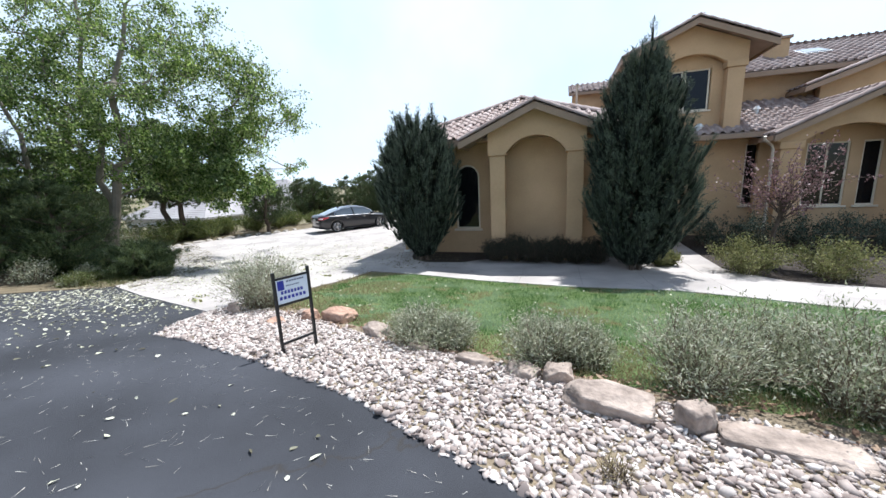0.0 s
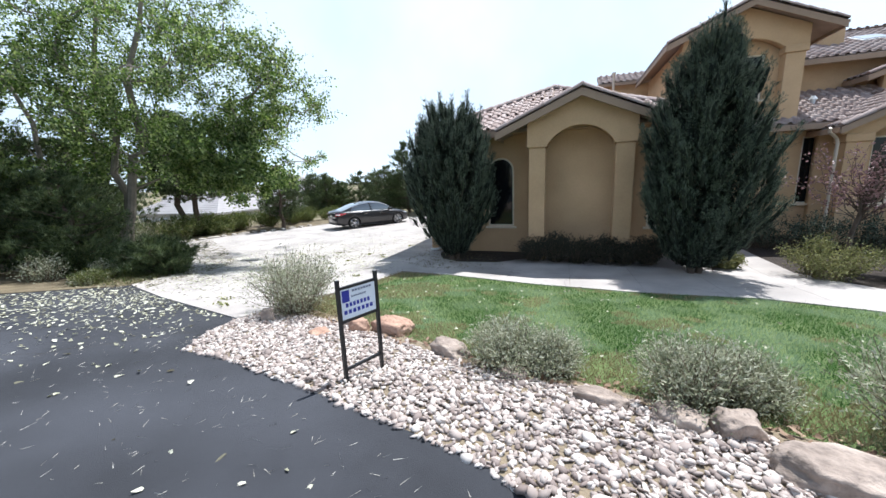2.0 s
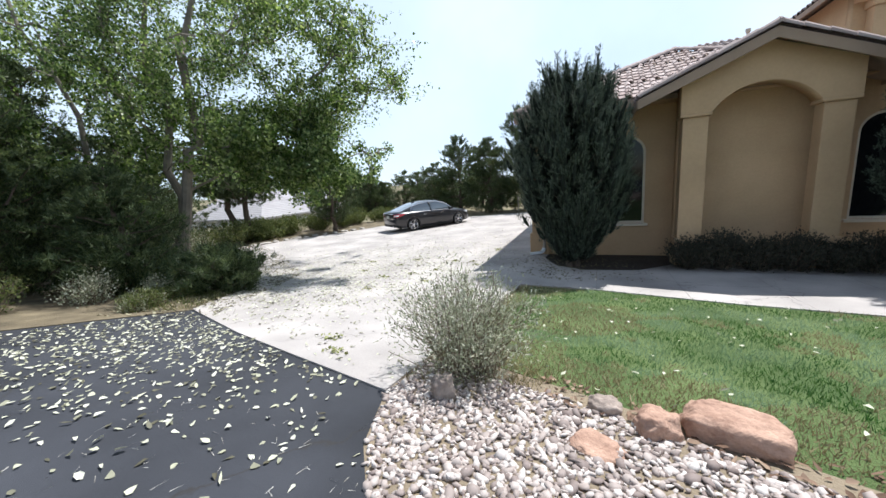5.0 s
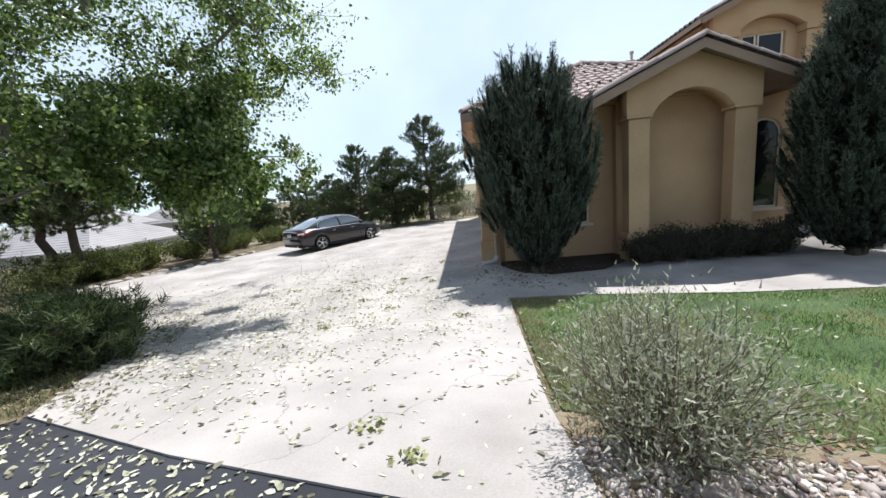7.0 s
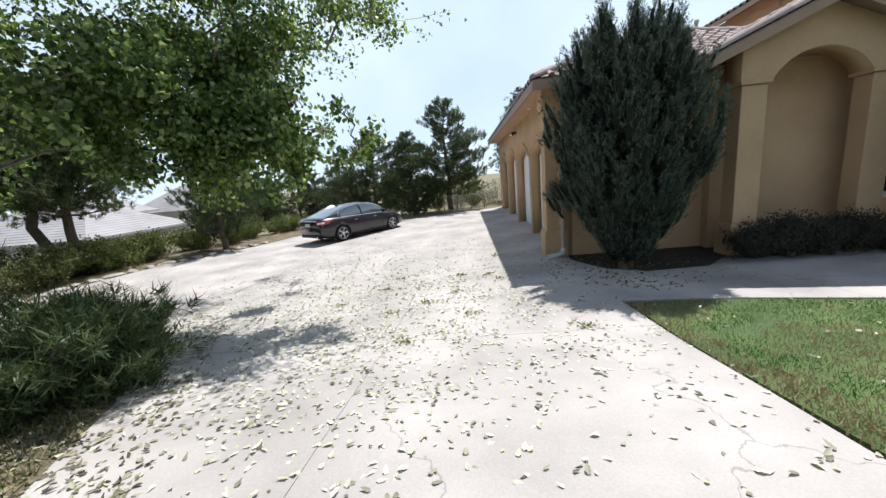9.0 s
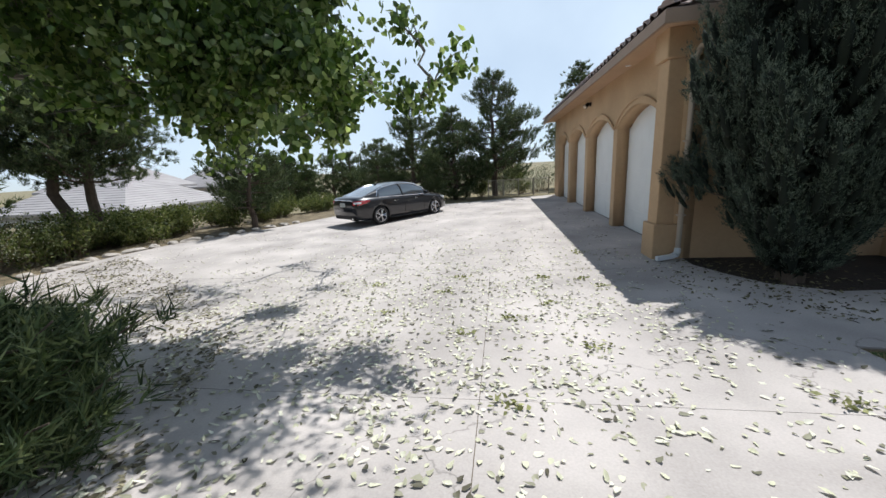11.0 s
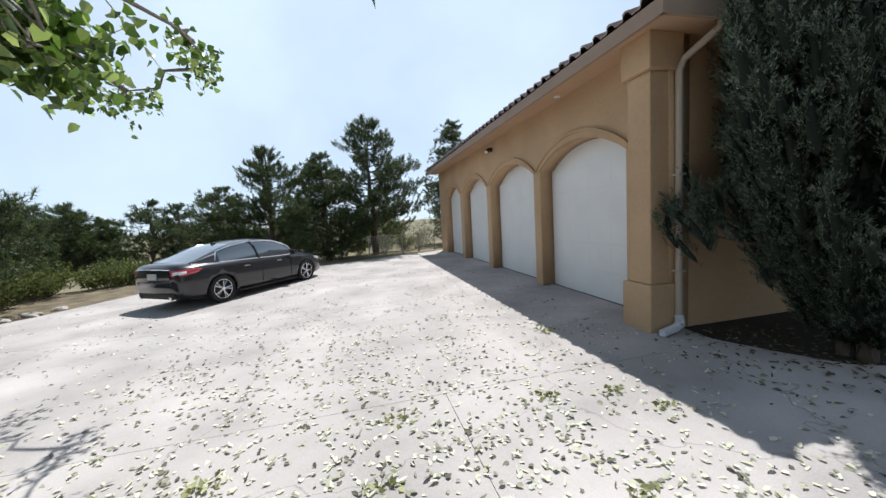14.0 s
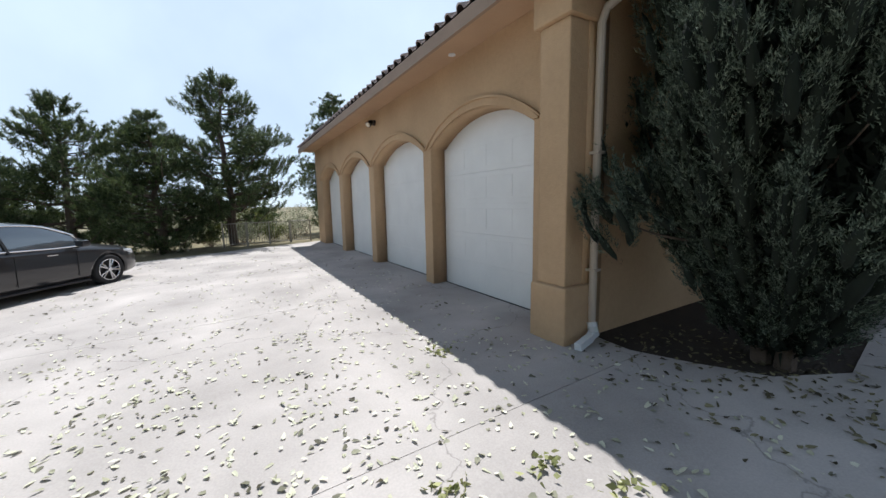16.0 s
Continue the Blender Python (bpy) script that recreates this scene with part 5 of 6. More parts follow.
def shrub(name, label, x, y, height, radius, seed, material, stems=46, leaves=26, leaf=0.05, width=0.009, spread=0.8, wood=TWIG, category="shrub", group="", base=None, kite=False):
    """A bush of many stems from one root, leafy towards their ends."""
    rng = np.random.default_rng(seed)
    z = float(gz(x, y)) if base is None else base
    bush = thing(name, label, category, group=group)
    st, chunks = bmesh.new(), []
    for i in range(stems):
        a, q = rng.uniform(0, 2 * math.pi), rng.uniform(0, 1) ** 0.6
        root = Vector((x + 0.15 * radius * math.cos(a), y + 0.15 * radius * math.sin(a), z - 0.04))
        hh = height * (1 - 0.55 * q ** 2 * spread) * rng.uniform(0.7, 1.1)
        tip = Vector((x + q * radius * math.cos(a), y + q * radius * math.sin(a), z + hh))
        path = branch_path(root, tip, rng, sag=-0.05, wob=0.25, n=4)
        tube(path, 0.006, 3, st, taper=0.002)
        k = leaves
        s = rng.uniform(0.12, 1.02, k) ** 0.8
        idx = np.minimum((s * 4).astype(int), 3)
        P = np.array([p[:] for p in path])
        pos = P[idx] + (P[idx + 1] - P[idx]) * (s * 4 - idx)[:, None] + rng.normal(size=(k, 3)) * 0.045 * (0.6 + radius)
        d = (P[4] - P[0]) / max(np.linalg.norm(P[4] - P[0]), 0.01) + rng.normal(size=(k, 3)) * 0.7
        chunks.append(blades(pos, d, rng.uniform(0.6, 1.3, k) * leaf, rng.uniform(0.7, 1.3, k) * width, 0.3, kite, rng))
    tagged(part("stemwork", st, wood, bush), kind="stuff")
    v, f = merge(chunks)
    joined("foliage", v, f, material, bush)
    return bush


def poplar(trunks, targets, seed, label, leaves_per=160, leaf=0.075):
    """A broad poplar: several trunks, limbs to each cloud of twigs, and many small fluttering leaves."""
    rng = np.random.default_rng(seed)
    tree = thing("poplar_tree", label, "tree")
    tops = []
    for (bx, by), (tx, ty, tz), r in trunks:
        z = float(gz(bx, by))
        path = branch_path((bx, by, z - 0.2), (tx, ty, tz), rng, wob=0.12, n=8)
        part("trunk", tube(path, r, 9, taper=r * 0.3), PALE_BARK, tree)
        tops.append(path)
    limbs, chunks = bmesh.new(), []
    nodes = [p for path in tops for p in path[2:]]
    for tg, size, dens in targets:
        tg = Vector(tg)
        best = min(nodes, key=lambda p: (p - tg).length + max(0, p.z - tg.z + 0.3) * 2.0)
        path = branch_path(best, tg, rng, sag=-0.04, wob=0.2, n=5)
        L = (tg - best).length
        tube(path, min(0.05, 0.012 + 0.012 * L) if tg.z > 1.9 else 0.009, 5, limbs, taper=0.004)
        nodes += path[3:5]
        for j in range(max(2, int(9 * dens))):
            e = tg + Vector(rng.normal(size=3) * np.array([1, 1, 0.8])) * size
            st = path[int(rng.integers(3, 6))]
            tw = branch_path(st, e, rng, sag=0.08, wob=0.25, n=3)
            tube(tw, 0.006, 3, limbs, taper=0.002)
            k = int(leaves_per * dens / 4 * (1.25 if tg.z < 2.4 and size > 0.17 else 1))
            s = rng.uniform(0.15, 1.05, k)
            idx = np.clip((s * 3).astype(int), 0, 2)
            P = np.array([p[:] for p in tw])
            pos = P[idx] + (P[idx + 1] - P[idx]) * (s * 3 - idx)[:, None] + rng.normal(size=(k, 3)) * 0.085
            d = rng.normal(size=(k, 3)) * 0.6 + np.array([0, 0, -0.75])
            chunks.append(blades(pos, d, rng.uniform(0.7, 1.2, k) * leaf * (1.12 if tg.z < 2.4 else 1), rng.uniform(0.7, 1.15, k) * leaf * (0.52 if tg.z < 3.0 else 0.46), 0.35, "heart" if tg.z < 3.0 else True, rng))
    tagged(part("branchwork", limbs, PALE_BARK, tree), kind="stuff")
    v, f = merge(chunks)
    joined("crown", v, f, LEAF, tree)
    return tree


# ---- trees by the house ----
juniper(-4.48, 11.5, -1.2, 4.75, 1.26, 3, "tall grey-green juniper against the garage wall", tips=((0.55, 0, 0.4), (-0.35, 0.1, 0.45), (0.1, -0.1, 0.3)), arms=(((-0.9, 1.0, 1.35), 0.19),), prof=(0.22, 0.36, 0.80, 1.02, 0.88, 0.62, 0.24))
juniper(2.08, 10.8, -1.2, 5.7, 1.16, 8, "tall dark juniper with a spire top beside the path", tips=((0.1, 0, 0.65), (-0.1, 0.05, 0.2)), prof=(0.40, 0.62, 1.04, 1.02, 0.68, 0.38, 0.06))

# ---- poplar on the road side of the drive ----
rt = np.random.default_rng(5)
targets = []
for (cx, cy, cz), (rx, ry, rz), n, size, dens in (
    ((-13.9, 9.2, 5.4), (3.6, 2.7, 3.8), 138, 0.42, 0.85),
    ((-10.5, 10.6, 4.4), (2.3, 1.1, 1.7), 42, 0.36, 0.75),
    ((-12.0, 9.6, 2.5), (1.9, 1.0, 1.25), 48, 0.30, 1.0),
    ((-11.1, 9.7, 1.7), (1.1, 0.7, 0.50), 20, 0.20, 0.8),
    ((-9.58, 9.64, 1.45), (0.06, 0.06, 0.05), 2, 0.09, 0.35),
    ((-9.38, 10.05, 1.49), (0.06, 0.06, 0.05), 2, 0.09, 0.35),
    ((-9.10, 9.65, 1.72), (0.10, 0.10, 0.07), 2, 0.10, 0.35),
    ((-9.5, 9.9, 2.25), (0.35, 0.25, 0.15), 2, 0.12, 0.4),
    ((-10.57, 9.93, 1.22), (0.15, 0.12, 0.10), 3, 0.12, 0.5),
    ((-10.96, 13.1, 2.3), (0.25, 0.2, 0.12), 2, 0.14, 0.35),
    ((-11.35, 14.36, 2.6), (0.2, 0.2, 0.1), 2, 0.14, 0.35),
    ((-12.7, 15.0, 2.4), (0.3, 0.3, 0.15), 3, 0.16, 0.4),
    ((-10.25, 8.7, 1.1), (0.28, 0.25, 0.15), 3, 0.11, 0.4),
    ((-16.3, 7.0, 4.2), (3.4, 2.2, 3.6), 70, 0.44, 0.9),
    ((-18.0, 9.0, 6.6), (3.2, 2.4, 3.4), 46, 0.45, 0.9),
    ((-11.5, 11.7, 1.75), (0.45, 0.3, 0.28), 5, 0.18, 0.6),
    ((-11.3, 10.2, 3.5), (1.0, 0.6, 0.9), 14, 0.30, 0.8),
    ((-10.6, 10.0, 5.2), (1.4, 0.8, 1.0), 13, 0.36, 0.7),
    ((-13.7, 13.0, 4.0), (1.6, 0.9, 1.2), 14, 0.38, 0.7),
):
    for i in range(n):
        d = rt.normal(size=3)
        d /= np.linalg.norm(d)
        r = rt.uniform(0.25, 1.0) ** 0.5
        targets.append(((cx + d[0] * rx * r, cy + d[1] * ry * r, cz + d[2] * rz * r), size, dens))
poplar([((-14.6, 7.8), (-13.2, 9.0, 7.5), 0.16), ((-14.9, 8.2), (-15.2, 8.8, 8.2), 0.14), ((-15.6, 7.2), (-16.8, 6.6, 6.5), 0.11)], targets, 4, "broad multi-stemmed poplar leaning over the driveway")

# ---- evergreens and scrub ----
pine(-15.6, 4.9, -0.6, 5.3, 1.95, 21, "dark bushy pine at the edge of the road", bare=0.03, dense=1.2)
pine(-13.8, 6.3, -0.85, 2.9, 1.4, 22, "small dark pine under the poplar", bare=0.06, dense=1.3)
pine(-17.6, 6.6, -0.9, 6.0, 2.0, 23, "dark pine behind the roadside scrub", bare=0.1)
pine(-18.9, 9.4, -1.2, 5.2, 2.0, 25, "dark pine behind the poplar", bare=0.06)
pine(-14.9, 3.0, -0.25, 5.0, 1.7, 27, "dark bushy pine at the edge of the road", bare=0.05, dense=1.2)
pine(-11.8, 7.1, -1.0, 1.05, 1.12, 24, "low spreading mugo pine beside the driveway", bare=0.02, dense=1.3, needle=0.17)
pine(-8.8, 29.2, -1.3, 7.3, 2.9, 31, "tall pine at the end of the driveway", bare=0.14, brushes=True, dense=0.85)
pine(-11.3, 28.4, -1.35, 5.4, 2.7, 32, "bushy pine behind the driveway", bare=0.03, dense=1.2)
pine(-14.2, 29.6, -1.4, 5.9, 2.8, 33, "bushy pine behind the parked car", bare=0.03, brushes=True, dense=0.95)
pine(-16.9, 30.5, -1.4, 4.2, 2.4, 34, "bushy pine behind the parked car", bare=0.03)
pine(-18.7, 19.2, -1.4, 3.9, 1.75, 35, "young green pine beside the driveway", bare=0.16, brushes=True, dense=0.9)
pine(-22.15, 16.0, -1.55, 7.0, 2.5, 36, "old pine with two bare trunks", bare=0.34)
pine(-22.75, 15.75, -1.55, 7.4, 2.5, 37, "old pine with two bare trunks", bare=0.36)
pine(-3.0, 33.0, -1.5, 8.6, 2.4, 38, "pine behind the garage roof", bare=0.2, dense=0.8)
rt = np.random.default_rng(77)
for i in range(18):
    a = i / 17
    px = np.interp(a, [0, 0.2, 0.4, 0.6, 0.8, 1], [-29, -27, -24, -20.5, -14, -3]) + rt.uniform(-1.2, 1.2)
    py = np.interp(a, [0, 0.2, 0.4, 0.6, 0.8, 1], [35, 34.5, 34.5, 35, 37, 38]) + rt.uniform(-1.5, 3.0)
    h = rt.uniform(3.3, 4.5)
    pine(px, py, -1.75, h, h * rt.uniform(0.42, 0.52), 100 + i, "dark pine in the far belt of trees", bare=0.02, dense=0.72, needle=0.24, group="far belt of pines")
for i, (px, py, h) in enumerate(((-26, 14.0, 5.5), (-31, 9.5, 6.5), (-24.5, 9.0, 5.0), (-29, 4.0, 6.0), (-22.5, 4.2, 4.6), (-21.5, 7.5, 5.2), (-34, 16, 6.8))):
    pine(px, py, -1.6, h, h * 0.36, 130 + i, "dark pine in the grove beyond the road", bare=0.1, dense=0.75, needle=0.22, group="grove beyond the road")

rt = np.random.default_rng(9)
for i in range(36):
    a = i / 35
    bx, by = np.interp(a, [0, 0.3, 0.62, 1], [-20.9, -20.7, -19.4, -17.6]), np.interp(a, [0, 0.3, 0.62, 1], [12.4, 15.4, 18.2, 24.6])
    shrub("scrub_bush", "green scrub bush along the driveway edge", bx - rt.uniform(0.3, 2.6), by + rt.uniform(-0.3, 1.4), rt.uniform(0.75, 1.4), rt.uniform(0.75, 1.15), 200 + i, SCRUB, 34, 44, 0.085, 0.03, 0.6, group="scrub along the driveway", kite=True)
for i, (bx, by, h) in enumerate(((-12.9, 5.2, 0.6), (-13.1, 4.0, 0.7), (-12.4, 6.1, 0.45), (-13.6, 2.6, 0.6), (-14.4, 1.0, 0.7), (-12.9, 6.9, 0.8), (-14.6, 6.6, 1.2), (-20.7, 11.4, 1.6), (-21.5, 12.7, 1.8), (-13.6, 7.3, 1.0), (-15.2, 8.3, 1.2), (-16.6, 8.6, 1.4), (-18.4, 10.0, 1.3), (-12.6, 7.5, 0.75))):
    shrub("scrub_bush", "dusty green bush at the road edge", bx, by, h, h * 0.9, 240 + i, SCRUB if i % 2 else SAGE, 40, 36, 0.05, 0.014, 0.7, group="scrub at the road edge", kite=True)

for i, (bx, by, h) in enumerate(((-9.8, 29.4, 1.0), (-8.3, 30.2, 1.2), (-7.2, 29.6, 0.9), (-6.2, 30.4, 1.3), (-7.8, 33.0, 1.9), (-5.4, 32.2, 1.8), (-10.0, 32.6, 1.7))):
    shrub("scrub_bush", "grey-green bush behind the metal fence", bx, by, h, h * 0.85, 460 + i, SAGE if i % 2 else SCRUB, 36, 44, 0.075, 0.022, 0.6, group="scrub behind the fence", kite=True)
rt = np.random.default_rng(19)
for i in range(34):
    a = i / 33
    bx, by = np.interp(a, [0, 0.3, 0.6, 1], [-10.9, -11.9, -12.9, -15.2]), np.interp(a, [0, 0.3, 0.6, 1], [5.0, 6.4, 7.7, 10.2])
    shrub("weed", "low dusty weed at the driveway edge", bx - rt.uniform(0, 0.9), by + rt.uniform(-0.3, 0.2), rt.uniform(0.15, 0.38), rt.uniform(0.2, 0.4), 400 + i, SCRUB if i % 3 else SAGE, 26, 26, 0.045, 0.011, 0.7, group="weeds at the driveway edge", kite=True)

# ---- shrubs in the beds ----
shrub("sage_bush", "tall wispy grey sage bush in the river rock", -5.0, 4.78, 0.95, 0.78, 41, SAGE, 180, 56, 0.042, 0.0065, 0.75)
for i, (bx, by, h, r) in enumerate(((-1.5, 3.66, 0.44, 0.46), (-1.12, 3.68, 0.36, 0.34), (-0.12, 3.34, 0.50, 0.48), (0.24, 3.5, 0.42, 0.34), (1.12, 3.15, 0.68, 0.62), (2.05, 3.05, 0.78, 0.65), (2.95, 3.0, 0.75, 0.6), (3.7, 2.6, 0.8, 0.65), (1.75, 3.6, 0.7, 0.55))):
    shrub("sage_bush", "dry grey-green sage bush at the lawn edge", bx, by, h, r, 50 + i, SAGE, 110, 62, 0.036, 0.0066, 0.9, group="sage along the lawn")
for i, (bx, by, h, r) in enumerate(((4.65, 10.7, 0.95, 0.88), (6.2, 10.4, 0.95, 0.92), (3.0, 11.5, 0.5, 0.4))):
    shrub("golden_shrub", "yellow-green rounded shrub beside the path", bx, by, h, r, 70 + i, GOLD, 60, 90, 0.05, 0.017, 0.8, group="shrubs beside the path", kite=True)
for i in range(6):
    shrub("low_shrub", "dark bare low shrub under the niche", -1.9 + i * 0.62, 11.55, (0.72, 0.86, 0.66, 0.8, 0.62, 0.76)[i], 0.55, 80 + i, DARK_HEDGE, 90, 60, 0.05, 0.014, 0.5, group="dark shrubs under the niche", base=-1.2)
for i in range(6):
    shrub("dark_hedge", "dark green hedge along the house wall", 5.2 + i * 1.2, 14.6, 1.15, 0.9, 90 + i, JUNIPER, 50, 60, 0.06, 0.016, 0.6, group="hedge along the house", base=-1.25, kite=True)
plum = thing("plum_tree", "small purple-leaved tree with thin bare branches", "tree")
rt = np.random.default_rng(61)
tw, ch = bmesh.new(), []
part("trunk", tube([(5.65, 12.0, -1.3), (5.7, 12.0, -0.3), (5.85, 12.0, 0.5)], 0.06, 8, taper=0.04), BARK, plum)
for i in range(46):
    e = Vector((5.85, 12, 0.6)) + Vector((rt.normal() * 0.95, rt.normal() * 0.5, rt.uniform(-0.2, 1.7)))
    path = branch_path((5.8, 12, rt.uniform(-0.1, 0.6)), e, rt, wob=0.2, n=4)
    tube(path, 0.014, 4, tw, taper=0.003)
    k = 40
    P = np.array([p[:] for p in path])
    s = rt.uniform(0.35, 1, k)
    idx = np.minimum((s * 4).astype(int), 3)
    ch.append(blades(P[idx] + (P[idx + 1] - P[idx]) * (s * 4 - idx)[:, None] + rt.normal(size=(k, 3)) * 0.06, rt.normal(size=(k, 3)), rt.uniform(0.05, 0.09, k), 0.024, 0.3, True, rt))
tagged(part("branchwork", tw, BARK, plum), kind="stuff")
v, f = merge(ch)
joined("crown", v, f, PURPLE, plum)


# ---- boulders and river rock ----
PALE_ROCK = mat("pale_sandstone", (0.26, 0.195, 0.16), 0.92, var=0.6, scale=5, fine=26, bump=1.0, bump_scale=10, tint=(0.40, 0.325, 0.275), dist=0.045)
RED_ROCK = mat("red_sandstone", (0.35, 0.19, 0.13), 0.92, var=0.4, scale=5, fine=40, bump=1.0, bump_scale=16, tint=(0.47, 0.31, 0.23), dist=0.03)


def boulder(x, y, sx, sy, sz, turn, seed, material, label, sink=0.36):
    bm = bmesh.new()
    bmesh.ops.create_icosphere(bm, subdivisions=4, radius=0.5)
    o = Vector((seed * 3.1, seed * 1.7, seed))
    for v in bm.verts:
        n = v.co.normalized()
        k = 1 + 0.35 * noise.noise(n * 1.3 + o) + 0.14 * noise.noise(n * 3.5 + o) + 0.05 * noise.noise(n * 9 + o)
        c = n * 0.5 * k
        c = Vector([math.copysign(min(abs(a), 0.40 + 0.04 * noise.noise(n * 4 + o)), a) for a in c])
        v.co = Vector((c.x * sx * 0.92, c.y * sy * 0.92, c.z * sz * 0.95))
    for f in bm.faces:
        f.smooth = True
    ob = tagged(part("boulder", bm, material), label, "rock")
    ob.matrix_world = pose(x, y, float(gz(x, y)) + sz * (0.5 - sink), 0, 0, turn)
    return ob


for i, (x, y, sx, sy, sz, turn, m, label) in enumerate((
    (0.37, 2.62, 0.82, 0.46, 0.25, -12, PALE_ROCK, "large flat-topped tan boulder in river rock"),
    (0.90, 2.50, 0.30, 0.24, 0.32, 30, PALE_ROCK, "angular pale boulder with a broken face"),
    (1.36, 2.40, 0.95, 0.36, 0.10, -8, PALE_ROCK, "long flat tan stone in river rock"),
    (2.6, 2.25, 0.8, 0.42, 0.17, -15, PALE_ROCK, "long flat tan stone beside the sage"),
    (0.02, 2.98, 0.34, 0.28, 0.26, 10, PALE_ROCK, "pale boulder at the lawn edge"),
    (-0.28, 3.02, 0.42, 0.28, 0.18, -25, PALE_ROCK, "low tan boulder at the lawn edge"),
    (-0.75, 3.16, 0.50, 0.24, 0.15, -20, PALE_ROCK, "low pale stone at the lawn edge"),
    (-1.45, 3.42, 0.35, 0.24, 0.14, -15, PALE_ROCK, "low pale stone at the lawn edge"),
    (-2.15, 3.78, 0.58, 0.34, 0.27, -30, PALE_ROCK, "sloping tan boulder near the sign"),
    (-3.12, 4.36, 0.72, 0.46, 0.32, -20, RED_ROCK, "flat red sandstone boulder near the sign"),
    (-3.55, 4.24, 0.32, 0.28, 0.29, 15, RED_ROCK, "small rounded red sandstone rock"),
    (-3.85, 4.45, 0.30, 0.22, 0.18, 0, PALE_ROCK, "small pale rock beside red sandstone"),
    (-5.02, 4.20, 0.22, 0.20, 0.34, 40, PALE_ROCK, "upright grey stone at the foot of the sage"),
    (-3.9, 3.9, 0.40, 0.30, 0.08, -35, RED_ROCK, "thin flat red sandstone slab"),
)):
    boulder(x, y, sx, sy, sz, turn, i + 1, m, label)

PEBBLE = varied("river_rock", (0.25, 0.195, 0.175), (0.78, 0.71, 0.66), 0.8, island=False, mid=(0.51, 0.43, 0.39))
PEBBLE_REST = varied("river_rock_rest", (0.25, 0.195, 0.175), (0.78, 0.71, 0.66), 0.8, island=True, mid=(0.51, 0.43, 0.39))


def pebble_shape(seed):
    bm = bmesh.new()
    bmesh.ops.create_icosphere(bm, subdivisions=1, radius=1)
    o = Vector((seed, 2.0 * seed, 0.5))
    for v in bm.verts:
        v.co *= 1 + 0.45 * noise.noise(v.co * 0.9 + o)
    vs, fs = np.array([v.co[:] for v in bm.verts]), np.array([[q.index for q in f.verts] for f in bm.faces])
    bm.free()
    return vs, fs


SHAPES = [pebble_shape(i + 1) for i in range(6)]


def inside(poly, x, y):
    r = False
    for (x0, y0), (x1, y1) in zip(poly, poly[1:] + poly[:1]):
        if (y0 > y) != (y1 > y) and x < (x1 - x0) * (y - y0) / (y1 - y0) + x0:
            r = not r
    return r


BED = [(3.6, 0.42), (1.6, 1.0), (-0.06, 1.57), (-0.64, 1.76), (-1.48, 2.17), (-2.86, 2.54), (-4.22, 2.82), (-4.78, 2.84), (-5.22, 3.44), (-5.5, 4.12), (-5.52, 4.9), (-4.2, 4.55), (-2.9, 4.0), (-1.8, 3.5), (-0.7, 3.3), (0.1, 3.0), (0.9, 2.75), (1.9, 2.55), (3.6, 2.1)]
rt = np.random.default_rng(15)
PEBBLES = []
tries = rt.uniform((-5.5, 0.5, 0.017), (3.6, 4.95, 0.039), (51000, 3))
for x, y, s in tries:
    if inside(BED, x, y):
        s *= 1.25 if rt.uniform() < 0.12 else 0.85
        sc = np.array([s * rt.uniform(0.85, 1.35), s * rt.uniform(0.6, 0.95), s * rt.uniform(0.22, 0.45)])
        m = Matrix.LocRotScale((x, y, float(gz(x, y)) + sc[2] * rt.uniform(0.2, 1.3)), Euler((rt.normal() * 0.42, rt.normal() * 0.42, rt.uniform(0, 6.28))), Vector(sc))
        PEBBLES.append((m, int(rt.integers(0, 6))))
near = [p for p in PEBBLES if -0.75 < p[0].translation.x < 0.75 and p[0].translation.y < 2.6]
NEAR_PEBBLES = near[:300]
picked = {id(p) for p in NEAR_PEBBLES}
chunks = []
for p in PEBBLES:
    if id(p) not in picked:
        mm = np.array(p[0])
        vs, fs = SHAPES[p[1]]
        chunks.append((vs @ mm[:3, :3].T + mm[:3, 3], fs))
v, f = merge(chunks)
tagged(joined("river_rock", v, f, PEBBLE_REST), "pale grey and pink river rock", "river rock", kind="stuff")

# ---- grass ----
GRASS = varied("grass_blade", (0.035, 0.115, 0.022), (0.22, 0.33, 0.11), 0.5, translucent=0.45, mid=(0.08, 0.20, 0.042), patch=(1.1, (0.34, 0.44, 0.29)))
DRY = varied("dry_grass", (0.30, 0.24, 0.12), (0.5, 0.42, 0.25), 0.8, translucent=0.2)
rt = np.random.default_rng(25)
pts = rt.uniform((-5.5, 1.8), (7.5, 9.4), (210000, 2))
keep = np.array([inside(LAWN, x, y) for x, y in pts])
pts = pts[keep]
near_k = np.exp(-((pts[:, 1] - 3.5) / 5.0).clip(0))
pts = pts[rt.uniform(size=len(pts)) < 0.35 + 0.65 * near_k]
pos = np.column_stack([pts, gz(pts[:, 0], pts[:, 1]) - 0.004])
patch = np.array([noise.noise(Vector((x * 0.9, y * 0.9, 0))) + 0.6 * noise.noise(Vector((x * 3, y * 3, 4))) for x, y in pts])
edge_d = 1.35 * np.exp(-(pts[:, 0] + 5.5) / 1.2) + np.exp(-np.abs(pts[:, 1] - np.interp(pts[:, 0], [-5.5, -2.9, -0.7, 1.9, 5], [5.35, 4.2, 3.45, 2.75, 1.9])) / 0.5) * 1.05
dry = patch + edge_d > 0.40
